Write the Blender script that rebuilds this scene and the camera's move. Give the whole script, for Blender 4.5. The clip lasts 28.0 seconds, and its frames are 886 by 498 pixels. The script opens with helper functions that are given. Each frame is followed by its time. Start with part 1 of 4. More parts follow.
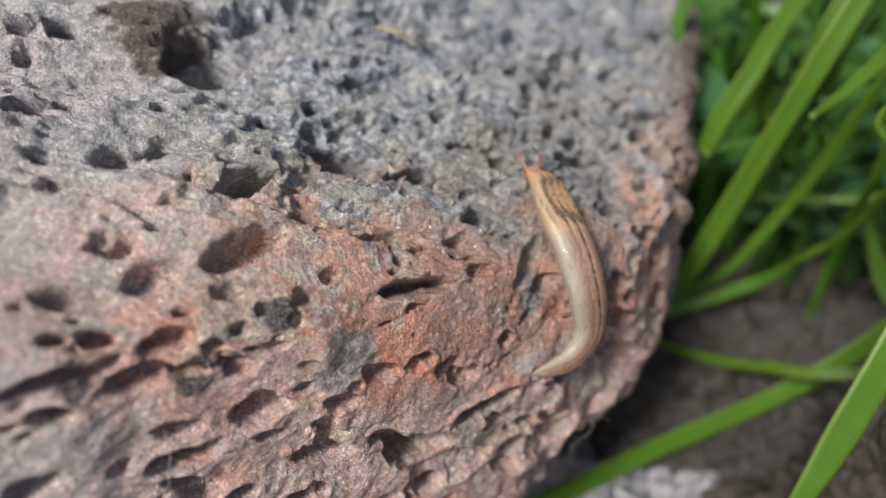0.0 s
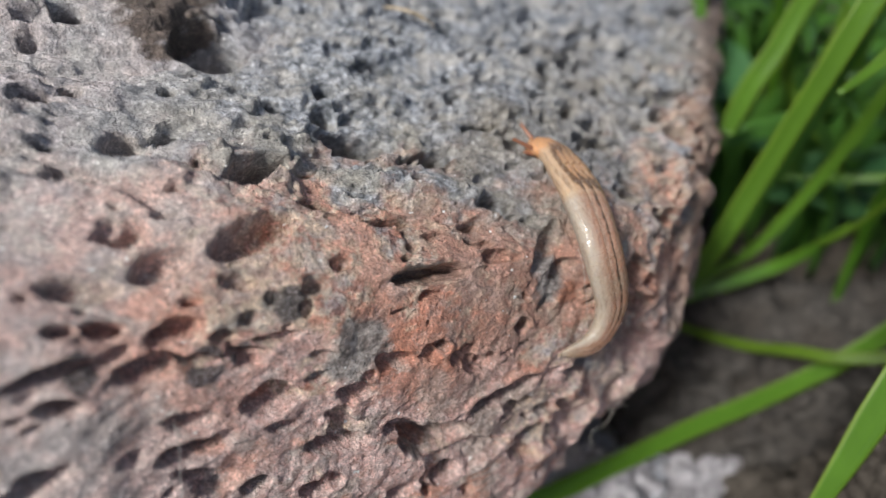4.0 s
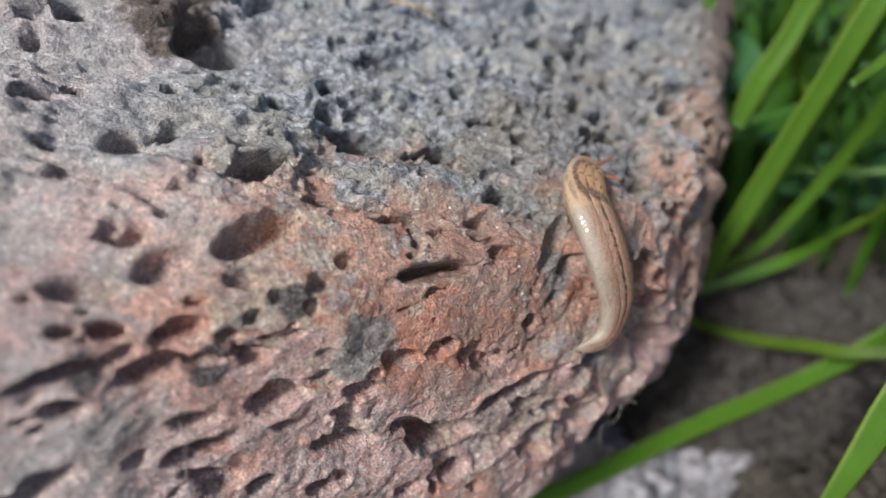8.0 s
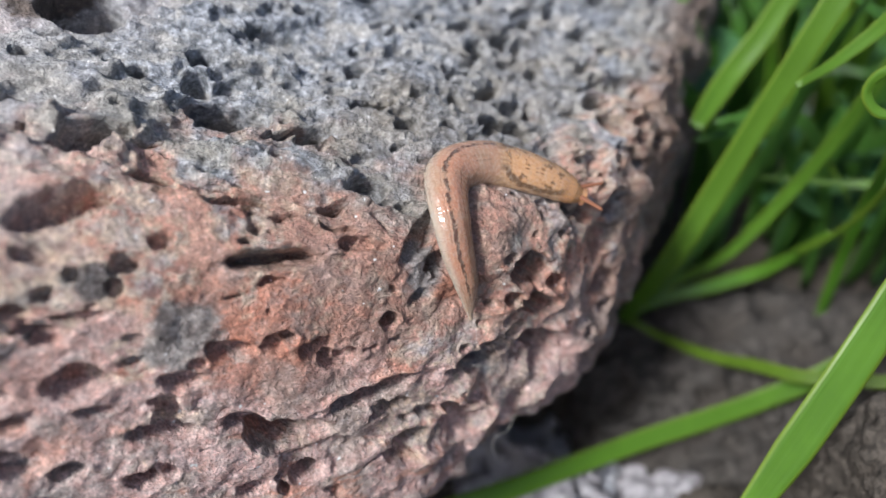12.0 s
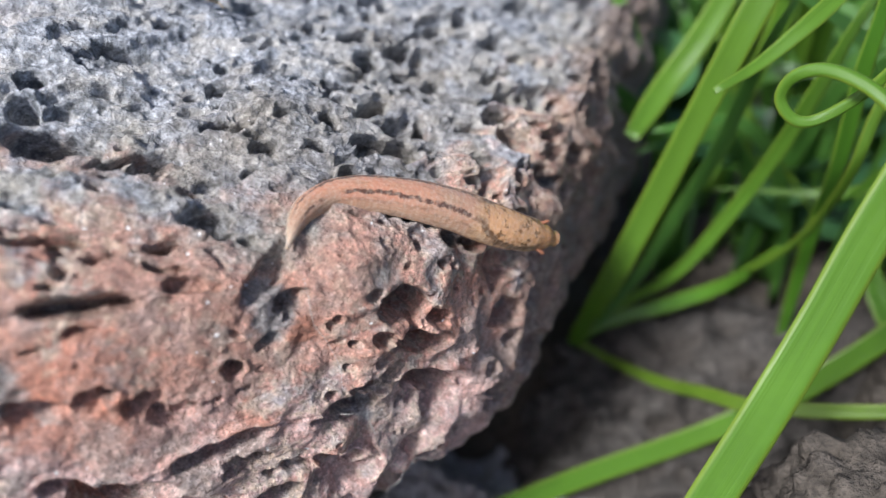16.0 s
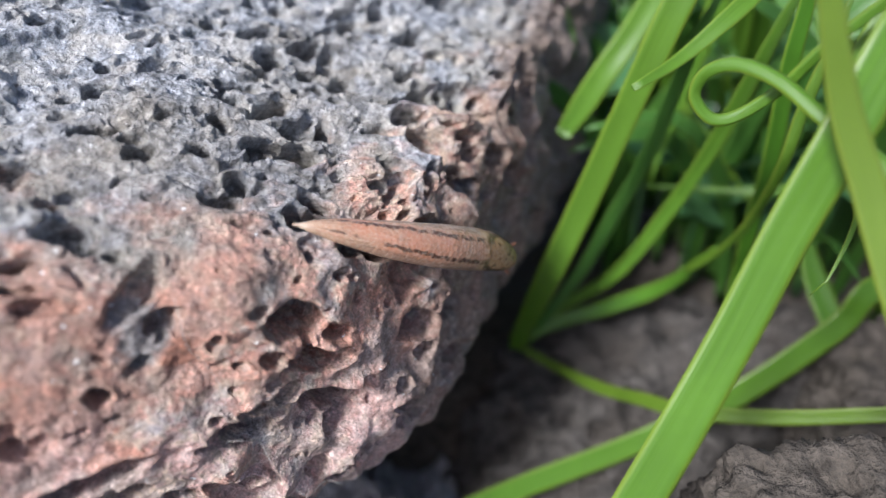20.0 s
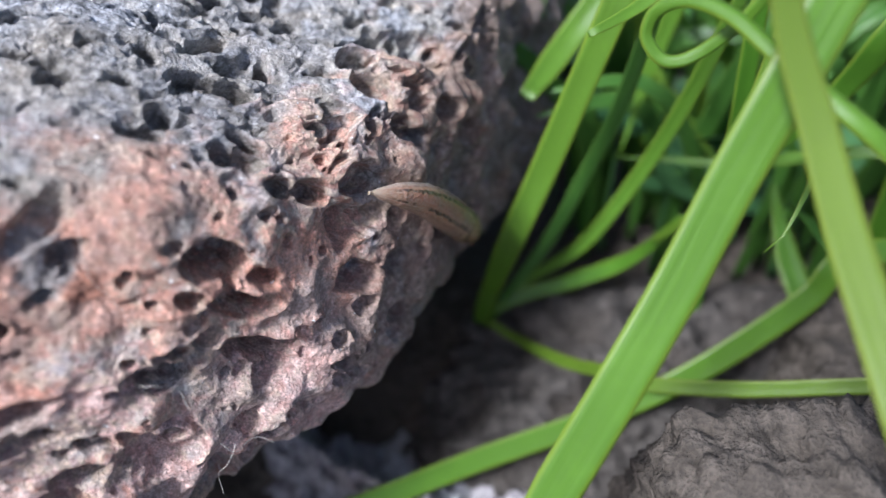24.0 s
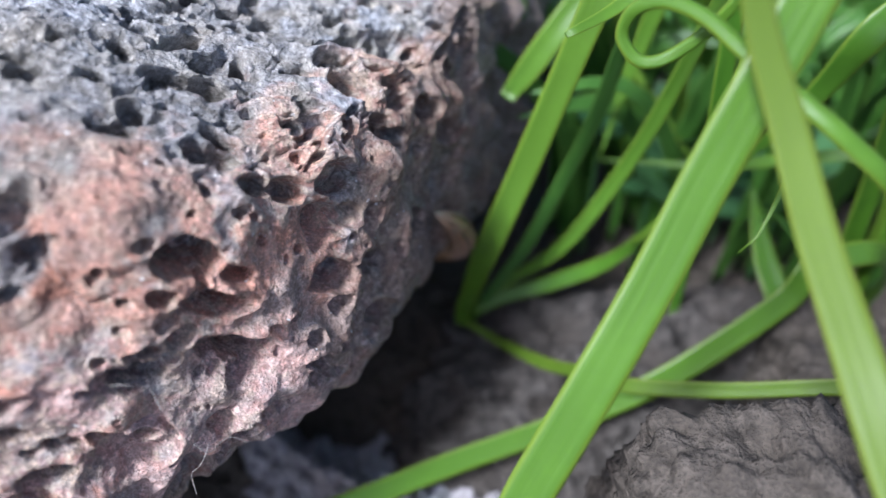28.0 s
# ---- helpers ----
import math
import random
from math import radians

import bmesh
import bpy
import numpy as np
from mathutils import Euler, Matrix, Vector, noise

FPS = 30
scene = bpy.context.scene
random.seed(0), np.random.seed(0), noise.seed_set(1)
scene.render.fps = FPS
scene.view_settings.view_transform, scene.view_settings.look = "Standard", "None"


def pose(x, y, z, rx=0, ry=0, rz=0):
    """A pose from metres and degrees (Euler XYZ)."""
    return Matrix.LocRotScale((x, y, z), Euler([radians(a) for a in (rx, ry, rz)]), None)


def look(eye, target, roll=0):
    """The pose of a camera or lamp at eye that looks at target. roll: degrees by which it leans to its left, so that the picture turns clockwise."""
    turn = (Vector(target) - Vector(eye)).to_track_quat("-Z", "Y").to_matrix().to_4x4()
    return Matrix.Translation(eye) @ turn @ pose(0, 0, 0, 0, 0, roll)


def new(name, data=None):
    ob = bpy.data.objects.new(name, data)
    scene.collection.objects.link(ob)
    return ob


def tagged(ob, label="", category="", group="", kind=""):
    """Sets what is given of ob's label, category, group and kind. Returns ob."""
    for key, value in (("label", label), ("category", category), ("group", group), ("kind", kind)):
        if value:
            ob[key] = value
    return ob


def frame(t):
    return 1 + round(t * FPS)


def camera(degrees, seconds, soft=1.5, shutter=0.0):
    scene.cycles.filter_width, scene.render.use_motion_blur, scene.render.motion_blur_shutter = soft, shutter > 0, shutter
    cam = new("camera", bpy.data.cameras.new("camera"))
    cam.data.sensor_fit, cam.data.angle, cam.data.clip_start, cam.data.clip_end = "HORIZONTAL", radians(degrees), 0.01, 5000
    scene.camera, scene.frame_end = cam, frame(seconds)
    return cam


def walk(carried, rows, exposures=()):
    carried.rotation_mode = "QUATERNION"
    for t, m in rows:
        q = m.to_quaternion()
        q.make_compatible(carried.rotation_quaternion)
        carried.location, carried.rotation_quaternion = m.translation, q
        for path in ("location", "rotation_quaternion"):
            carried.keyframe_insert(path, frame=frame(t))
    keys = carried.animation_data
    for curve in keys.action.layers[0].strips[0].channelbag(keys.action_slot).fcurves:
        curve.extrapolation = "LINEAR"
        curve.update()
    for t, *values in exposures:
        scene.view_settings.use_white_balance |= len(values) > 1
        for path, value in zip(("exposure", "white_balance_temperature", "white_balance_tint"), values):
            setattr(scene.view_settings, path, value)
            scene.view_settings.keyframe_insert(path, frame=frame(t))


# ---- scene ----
cam = camera(63.2, 28.0, soft=1.5)
cam.data.dof.use_dof = True
cam.data.dof.focus_distance = 0.100
cam.data.dof.aperture_fstop = 10.0
# seconds, place in metres, turn in degrees
PATH = [
    (0, 0.01013, 0.00738, 0.17093, 45.760, 0.071, 0.853),
    (0.5, 0.01117, 0.00726, 0.16987, 45.493, 0.016, 1.046),
    (1, 0.01119, 0.00788, 0.16919, 45.185, 0.283, 1.081),
    (1.5, 0.01156, 0.00861, 0.16931, 44.960, 0.528, 1.095),
    (2, 0.01176, 0.00914, 0.17085, 44.891, 0.564, 1.223),
    (2.5, 0.00987, 0.00899, 0.17037, 44.972, 0.907, 1.009),
    (3, 0.00988, 0.00859, 0.17069, 44.807, 1.038, 1.191),
    (3.5, 0.01090, 0.00896, 0.16993, 44.592, 1.250, 1.502),
    (5.5, 0.01032, 0.01068, 0.16874, 44.262, 1.930, 1.433),
    (6, 0.01070, 0.01067, 0.16950, 44.239, 1.795, 1.301),
    (6.5, 0.01214, 0.01065, 0.16978, 44.112, 1.547, 1.555),
    (7, 0.01281, 0.01082, 0.16919, 44.096, 1.827, 1.750),
    (7.5, 0.01294, 0.01094, 0.16943, 43.947, 2.146, 1.918),
    (8, 0.01115, 0.01045, 0.16876, 44.004, 2.236, 1.851),
    (8.5, 0.01133, 0.00998, 0.16822, 43.902, 2.387, 1.810),
    (9, 0.01289, 0.01044, 0.16872, 43.912, 2.055, 2.309),
    (9.5, 0.01789, 0.01158, 0.16855, 43.841, 1.857, 2.695),
    (10, 0.01946, 0.01116, 0.16693, 43.822, 1.628, 2.872),
    (10.5, 0.02267, 0.01158, 0.16523, 43.809, 1.967, 3.530),
    (11, 0.02789, 0.01358, 0.16511, 43.805, 2.280, 4.676),
    (11.5, 0.03296, 0.01613, 0.16412, 43.784, 2.365, 5.659),
    (12, 0.03579, 0.01751, 0.16235, 43.531, 2.047, 6.576),
    (12.5, 0.04043, 0.01947, 0.16079, 43.634, 2.851, 7.199),
    (14.5, 0.05033, 0.02464, 0.15603, 44.187, 3.570, 7.046),
    (15, 0.05189, 0.02579, 0.15602, 44.100, 3.443, 6.747),
    (15.5, 0.05439, 0.02733, 0.15602, 44.133, 3.474, 6.823),
    (16, 0.05442, 0.02980, 0.15537, 44.346, 3.659, 6.247),
    (16.5, 0.05573, 0.03198, 0.15516, 44.202, 4.003, 5.598),
    (17, 0.05668, 0.03287, 0.15472, 44.072, 4.009, 5.250),
    (17.5, 0.05803, 0.03294, 0.15372, 44.129, 3.756, 5.320),
    (18, 0.06026, 0.03431, 0.15334, 44.046, 3.733, 5.165),
    (18.5, 0.06168, 0.03496, 0.15280, 43.916, 3.736, 4.969),
    (19, 0.06231, 0.03647, 0.15209, 43.761, 3.898, 4.510),
    (19.5, 0.06309, 0.03663, 0.15128, 43.932, 3.204, 4.303),
    (20, 0.06375, 0.03675, 0.15122, 43.927, 2.830, 4.243),
    (20.5, 0.06513, 0.03733, 0.15095, 43.998, 2.542, 4.305),
    (21, 0.06712, 0.03749, 0.15020, 44.155, 2.425, 4.232),
    (21.5, 0.06780, 0.03775, 0.14952, 44.124, 2.433, 4.223),
    (23.5, 0.07030, 0.03582, 0.14469, 43.814, 1.702, 4.889),
    (24, 0.07118, 0.03614, 0.14284, 43.545, 1.651, 4.939),
    (24.5, 0.07141, 0.03615, 0.14177, 43.464, 1.509, 4.628),
    (25, 0.07149, 0.03610, 0.14161, 43.382, 1.203, 4.735),
    (25.5, 0.07116, 0.03682, 0.14302, 43.590, 1.172, 4.333),
    (26, 0.07180, 0.03710, 0.14364, 43.958, 1.155, 4.271),
    (26.5, 0.07158, 0.03683, 0.14279, 43.995, 0.772, 4.113),
    (27, 0.07171, 0.03641, 0.14275, 43.901, 0.696, 4.253),
    (27.5, 0.07215, 0.03617, 0.14258, 43.903, 0.733, 4.362),
    (28, 0.07248, 0.03603, 0.14226, 43.799, 0.655, 4.356),
]
# seconds, stops, kelvin, tint
LIGHTING = [(0, -0.28, 6450, 9), (9, -0.27, 6180, 9), (11, -0.08, 6100, 10), (17, 0.34, 6000, 12), (21, 0.44, 5900, 13), (28, 0.56, 5560, 14)]
walk(cam, [(t, pose(x, y, z, rx, ry, rz)) for t, x, y, z, rx, ry, rz in PATH], LIGHTING)

# ---- light ----
SUN_FROM = Vector((-0.40, -0.46, 0.79)).normalized()
world = bpy.data.worlds.new("sky")
scene.world = world
world.use_nodes = True
wn = world.node_tree.nodes
sky = wn.new("ShaderNodeTexSky")
sky.sky_type = "NISHITA"
sky.sun_disc = False
sky.air_density, sky.dust_density, sky.ozone_density = 0.7, 3.0, 0.6
sky.sun_elevation = math.asin(SUN_FROM.z)
sky.sun_rotation = math.atan2(SUN_FROM.x, SUN_FROM.y)
world.node_tree.links.new(sky.outputs[0], wn["Background"].inputs[0])
wn["Background"].inputs[1].default_value = 0.13
sun = new("sun", bpy.data.lights.new("sun", "SUN"))
sun.data.energy, sun.data.angle, sun.data.color = 5.0, radians(11), (1.0, 0.97, 0.93)
sun.matrix_world = look(SUN_FROM * 2.0, (0, 0, 0))

MM = 0.001


# ---- materials ----
class Nodes:
    """Short hand for building one node material."""

    def __init__(self, name, rough=0.7, spec=0.3):
        self.mat = bpy.data.materials.new(name)
        self.mat.use_nodes = True
        self.tree = self.mat.node_tree
        self.bsdf = self.tree.nodes["Principled BSDF"]
        self.bsdf.inputs["Roughness"].default_value = rough
        self.bsdf.inputs["Specular IOR Level"].default_value = spec
        self.pos = self.add("ShaderNodeTexCoord").outputs["Object"]

    def add(self, kind, **sets):
        n = self.tree.nodes.new(kind)
        for k, v in sets.items():
            if k == "op":
                n.operation = v
            elif k == "blend":
                n.blend_type = v
            elif k == "feature":
                n.feature = v
        return n

    def link(self, a, b):
        if isinstance(a, (int, float)):
            b.default_value = a
        elif isinstance(a, tuple):
            b.default_value = (*a, 1.0) if len(b.default_value) == 4 and len(a) == 3 else a
        else:
            self.tree.links.new(a, b)

    def noise(self, scale, detail=4.0, rough=0.55, vec=None, distort=0.0):
        n = self.add("ShaderNodeTexNoise")
        self.link(vec or self.pos, n.inputs["Vector"])
        n.inputs["Scale"].default_value = scale
        n.inputs["Detail"].default_value = detail
        n.inputs["Roughness"].default_value = rough
        n.inputs["Distortion"].default_value = distort
        return n.outputs["Fac"]

    def ramp(self, fac, lo, hi):
        n = self.add("ShaderNodeMapRange")
        n.interpolation_type = "SMOOTHSTEP"
        self.link(fac, n.inputs["Value"])
        n.inputs["From Min"].default_value, n.inputs["From Max"].default_value = lo, hi
        return n.outputs["Result"]

    def math(self, op, a, b=0.0):
        n = self.add("ShaderNodeMath", op=op)
        self.link(a, n.inputs[0])
        self.link(b, n.inputs[1])
        return n.outputs[0]

    def dot(self, v):
        n = self.add("ShaderNodeVectorMath", op="DOT_PRODUCT")
        self.link(self.pos, n.inputs[0])
        n.inputs[1].default_value = v
        return n.outputs["Value"]

    def mix(self, fac, a, b, blend="MIX"):
        n = self.add("ShaderNodeMixRGB", blend=blend)
        self.link(fac, n.inputs[0])
        self.link(a, n.inputs[1])
        self.link(b, n.inputs[2])
        return n.outputs[0]

    def scaled(self, x, y, z):
        n = self.add("ShaderNodeMapping")
        self.link(self.pos, n.inputs["Vector"])
        n.inputs["Scale"].default_value = (x, y, z)
        return n.outputs[0]

    def bump(self, height, depth, strength=1.0, base=None):
        n = self.add("ShaderNodeBump")
        n.inputs["Strength"].default_value = strength
        n.inputs["Distance"].default_value = depth
        self.link(height, n.inputs["Height"])
        if base:
            self.link(base, n.inputs["Normal"])
        return n.outputs[0]

    def done(self, color, normal=None, rough=None):
        self.link(color, self.bsdf.inputs["Base Color"])
        if normal:
            self.link(normal, self.bsdf.inputs["Normal"])
        if rough:
            self.link(rough, self.bsdf.inputs["Roughness"])
        return self.mat


# stains and crystal crusts on the rock: place and radius in millimetres, colour
SPOTS = (
    ((-4.0, 65.2, 93.9), 5.0, (0.36, 0.34, 0.315)),
    ((-11.0, 64.7, 103.1), 2.5, (0.07, 0.065, 0.065)),
    ((-19.6, 56.8, 101.5), 2.6, (0.055, 0.055, 0.06)),
    ((-29.7, 51.7, 107.7), 2.6, (0.055, 0.055, 0.06)),
    ((-15.8, 59.3, 100.7), 1.6, (0.06, 0.06, 0.065)),
    ((-38.1, 113.5, 115.1), 9.0, (0.12, 0.085, 0.06)),
    ((26.2, 83.2, 84.0), 2.3, (0.42, 0.18, 0.11)),
    ((21.0, 85.0, 86.0), 4.2, (0.30, 0.295, 0.285)),
)


def lava_material():
    m = Nodes("lava_crust", 0.8, 0.5)
    big = m.noise(45, 3)
    mid = m.noise(160, 4)
    blot = m.noise(95, 5, 0.6)
    fine = m.noise(700, 5, 0.55)
    grit = m.noise(2600, 4, 0.65)
    streak = m.noise(260, 4, 0.6, m.scaled(0.5, 0.75, 1.3))
    half = m.math("SUBTRACT", big, 0.5)
    wander = m.math("ADD", m.math("MULTIPLY", half, 0.045), m.math("MULTIPLY", m.math("SUBTRACT", mid, 0.5), 0.055))
    ahead = m.math("ADD", m.dot((0.25, -0.97, 0.0)), 0.084)
    beside = m.math("ADD", m.dot((0.83, -0.56, 0.0)), 0.030)
    depth = m.math("ADD", m.math("MAXIMUM", ahead, beside), wander)
    red = m.ramp(depth, -0.008, 0.012)
    # the grey crust: blue-grey far back, olive and buff towards the rim
    grey = m.mix(m.ramp(fine, 0.33, 0.66), (0.14, 0.162, 0.182), (0.60, 0.625, 0.665))
    grey = m.mix(m.math("MULTIPLY", m.ramp(streak, 0.47, 0.62), 0.7), grey, (0.64, 0.615, 0.565))
    buff = m.math("MULTIPLY", m.ramp(depth, -0.040, -0.004), m.ramp(blot, 0.40, 0.62))
    grey = m.mix(m.math("MULTIPLY", buff, 0.7), grey, m.mix(m.ramp(fine, 0.3, 0.7), (0.21, 0.195, 0.155), (0.64, 0.595, 0.48)))
    # the red faces: orange band under the rim, taupe and pink lower down
    salmon = m.mix(m.ramp(mid, 0.35, 0.68), (0.62, 0.25, 0.155), (0.80, 0.46, 0.345))
    salmon = m.mix(m.ramp(streak, 0.56, 0.68), salmon, (0.76, 0.60, 0.51))
    taupe = m.mix(m.ramp(fine, 0.30, 0.68), (0.34, 0.265, 0.228), (0.69, 0.575, 0.51))
    pink = m.mix(m.ramp(fine, 0.32, 0.66), (0.60, 0.36, 0.31), (0.84, 0.62, 0.565))
    low = m.mix(m.ramp(m.math("ADD", blot, m.math("MULTIPLY", m.math("SUBTRACT", streak, 0.5), 0.5)), 0.46, 0.60), pink, taupe)
    low = m.mix(m.math("MULTIPLY", m.ramp(m.noise(120, 4, 0.6, m.scaled(0.6, 0.8, 1.4)), 0.53, 0.62), 0.8), low, salmon)
    band = m.math("ADD", m.dot((0.38, 0.0, 0.92)), m.math("MULTIPLY", half, 0.05))
    front = m.mix(m.ramp(band, 0.072, 0.084), low, m.mix(m.math("MULTIPLY", m.ramp(blot, 0.50, 0.62), 0.75), salmon, taupe))
    front = m.mix(m.math("MULTIPLY", m.ramp(m.noise(430, 5, 0.7), 0.52, 0.60), 0.28), front, m.mix(m.ramp(grit, 0.4, 0.65), (0.26, 0.25, 0.24), (0.70, 0.675, 0.65)))
    rim = m.math("MULTIPLY", m.ramp(depth, -0.001, 0.002), m.math("SUBTRACT", 1.0, m.ramp(depth, 0.006, 0.016)))
    front = m.mix(m.math("MULTIPLY", rim, m.ramp(fine, 0.42, 0.58)), front, (0.72, 0.54, 0.39))
    where = m.math("ADD", m.dot((1.0, 0.0, 0.0)), m.math("MULTIPLY", m.math("SUBTRACT", mid, 0.5), 0.03))
    zone = m.math("MULTIPLY", m.ramp(where, -0.004, 0.012), m.math("SUBTRACT", 1.0, m.ramp(where, 0.034, 0.050)))
    zone = m.math("MULTIPLY", zone, m.math("ADD", 0.25, m.math("MULTIPLY", m.ramp(m.dot((0.0, 0.0, 1.0)), 0.072, 0.086), 0.75)))
    front = m.mix(m.math("MULTIPLY", zone, m.math("ADD", 0.44, m.math("MULTIPLY", m.ramp(streak, 0.4, 0.6), 0.28))), front, (0.36, 0.20, 0.15))
    # lower right face lightened, fill light painted into its colour
    foot = m.math("MULTIPLY", m.ramp(where, 0.022, 0.036), m.math("SUBTRACT", 1.0, m.ramp(m.dot((0.0, 0.0, 1.0)), 0.056, 0.074)))
    front = m.mix(m.math("MULTIPLY", foot, 0.25), front, m.mix(m.ramp(fine, 0.3, 0.68), (0.55, 0.37, 0.32), (0.86, 0.68, 0.62)))
    grey = m.mix(m.math("MULTIPLY", m.math("MULTIPLY", zone, m.ramp(depth, -0.034, -0.012)), 0.45), grey, (0.25, 0.215, 0.175))
    col = m.mix(red, grey, front)
    # left end paler: pinkish crust, plus its stronger light put into the colour
    pale_lit_left = m.ramp(m.math("ADD", m.dot((-1.0, -0.15, 0.0)), m.math("MULTIPLY", half, 0.05)), -0.004, 0.034)
    col = m.mix(m.math("MULTIPLY", pale_lit_left, 0.65), col, m.mix(m.ramp(blot, 0.4, 0.6), (0.74, 0.63, 0.60), (0.68, 0.66, 0.65)))
    # brown right-facing wall, darkened further: its shade is put into the colour
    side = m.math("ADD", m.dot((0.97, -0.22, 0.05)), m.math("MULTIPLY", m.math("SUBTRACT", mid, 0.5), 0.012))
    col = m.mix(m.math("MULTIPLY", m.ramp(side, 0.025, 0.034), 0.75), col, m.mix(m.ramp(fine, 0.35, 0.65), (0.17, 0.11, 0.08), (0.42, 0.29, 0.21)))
    for at, size, shade in SPOTS:
        away = m.add("ShaderNodeVectorMath", op="DISTANCE")
        m.link(m.pos, away.inputs[0])
        away.inputs[1].default_value = [v * MM for v in at]
        edge = m.math("ADD", away.outputs["Value"], m.math("MULTIPLY", m.math("SUBTRACT", streak, 0.5), size * MM * 1.6))
        inside = m.math("SUBTRACT", 1.0, m.ramp(edge, size * MM * 0.75, size * MM * 1.1))
        tone = m.mix(m.ramp(fine, 0.32, 0.70), tuple(0.55 * c for c in shade), tuple(1.4 * c for c in shade))
        if shade[0] < 0.1:
            tone = m.mix(m.ramp(grit, 0.45, 0.62), tuple(0.4 * c for c in shade), tuple(3.0 * c for c in shade))
        col = m.mix(m.math("MULTIPLY", inside, 0.9), col, tone)
    col = m.mix(m.ramp(grit, 0.35, 0.70), m.mix(0.44, col, (0.05, 0.036, 0.030)), col)
    col = m.mix(m.math("MULTIPLY", m.ramp(m.noise(1150, 4, 0.65), 0.48, 0.62), 0.44), col, col, "ADD")
    # scattered near-white specks: tiny glints painted as colour
    col = m.mix(m.ramp(m.noise(800, 1), 0.755, 0.775), col, (0.85, 0.83, 0.80))
    n = m.bump(fine, 0.0009, 1.0)
    holes = m.add("ShaderNodeTexVoronoi")
    m.link(m.scaled(0.75, 0.85, 1.2), holes.inputs["Vector"])
    holes.inputs["Scale"].default_value = 820
    n = m.bump(m.ramp(holes.outputs["Distance"], 0.10, 0.42), 0.0002, 0.4, n)
    n = m.bump(grit, 0.0006, 1.0, n)
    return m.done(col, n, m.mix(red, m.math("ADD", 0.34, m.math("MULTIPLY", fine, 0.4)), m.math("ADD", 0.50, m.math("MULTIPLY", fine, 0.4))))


def stone_material(name, dark, light, warm, relief=1.0):
    m = Nodes(name, 0.85, 0.2)
    a, b, c = m.noise(60, 4), m.noise(350, 5, 0.65), m.noise(1800, 3)
    col = m.mix(m.ramp(b, 0.3, 0.7), dark, light)
    col = m.mix(m.ramp(a, 0.45, 0.65), col, warm)
    col = m.mix(m.ramp(c, 0.3, 0.6), m.mix(0.5, col, (0.03, 0.028, 0.025)), col)
    grains = m.add("ShaderNodeTexVoronoi")
    m.link(m.pos, grains.inputs["Vector"])
    grains.inputs["Scale"].default_value = 420
    n = m.bump(grains.outputs["Distance"], -0.0009 * relief, 0.9, m.bump(b, 0.0022 * relief, 1.0))
    return m.done(col, m.bump(c, 0.0005, 1.0, n))


def leaf_material(name, dark, light, tip):
    m = Nodes(name, 0.36, 0.5)
    uv = m.add("ShaderNodeUVMap").outputs[0]
    sep = m.add("ShaderNodeSeparateXYZ")
    m.link(uv, sep.inputs[0])
    stretch = m.add("ShaderNodeMapping")
    m.link(uv, stretch.inputs["Vector"])
    stretch.inputs["Scale"].default_value = (24, 0.8, 1)
    veins = m.noise(1.0, 2, 0.5, stretch.outputs[0])
    blot = m.noise(120, 3)
    rnd = m.add("ShaderNodeObjectInfo").outputs["Random"]
    col = m.mix(m.math("ADD", 0.1, m.math("MULTIPLY", m.ramp(veins, 0.3, 0.7), 0.4)), dark, light)
    col = m.mix(m.math("MULTIPLY", m.ramp(blot, 0.45, 0.7), 0.5), col, light)
    col = m.mix(m.math("MULTIPLY", rnd, 0.35), col, tip)
    edge = m.math("ABSOLUTE", m.math("SUBTRACT", sep.outputs[0], 0.5))
    col = m.mix(m.math("MULTIPLY", m.ramp(edge, 0.35, 0.49), 0.65), col, tip)
    n = m.bump(veins, 0.0002, 0.35)
    mat = m.done(col, n)
    out = m.tree.nodes["Material Output"]
    thin = m.add("ShaderNodeBsdfTranslucent")
    m.link(m.mix(0.5, col, tip), thin.inputs["Color"])
    both = m.add("ShaderNodeMixShader")
    both.inputs[0].default_value = 0.35
    m.link(m.bsdf.outputs[0], both.inputs[1])
    m.link(thin.outputs[0], both.inputs[2])
    m.link(both.outputs[0], out.inputs["Surface"])
    return mat


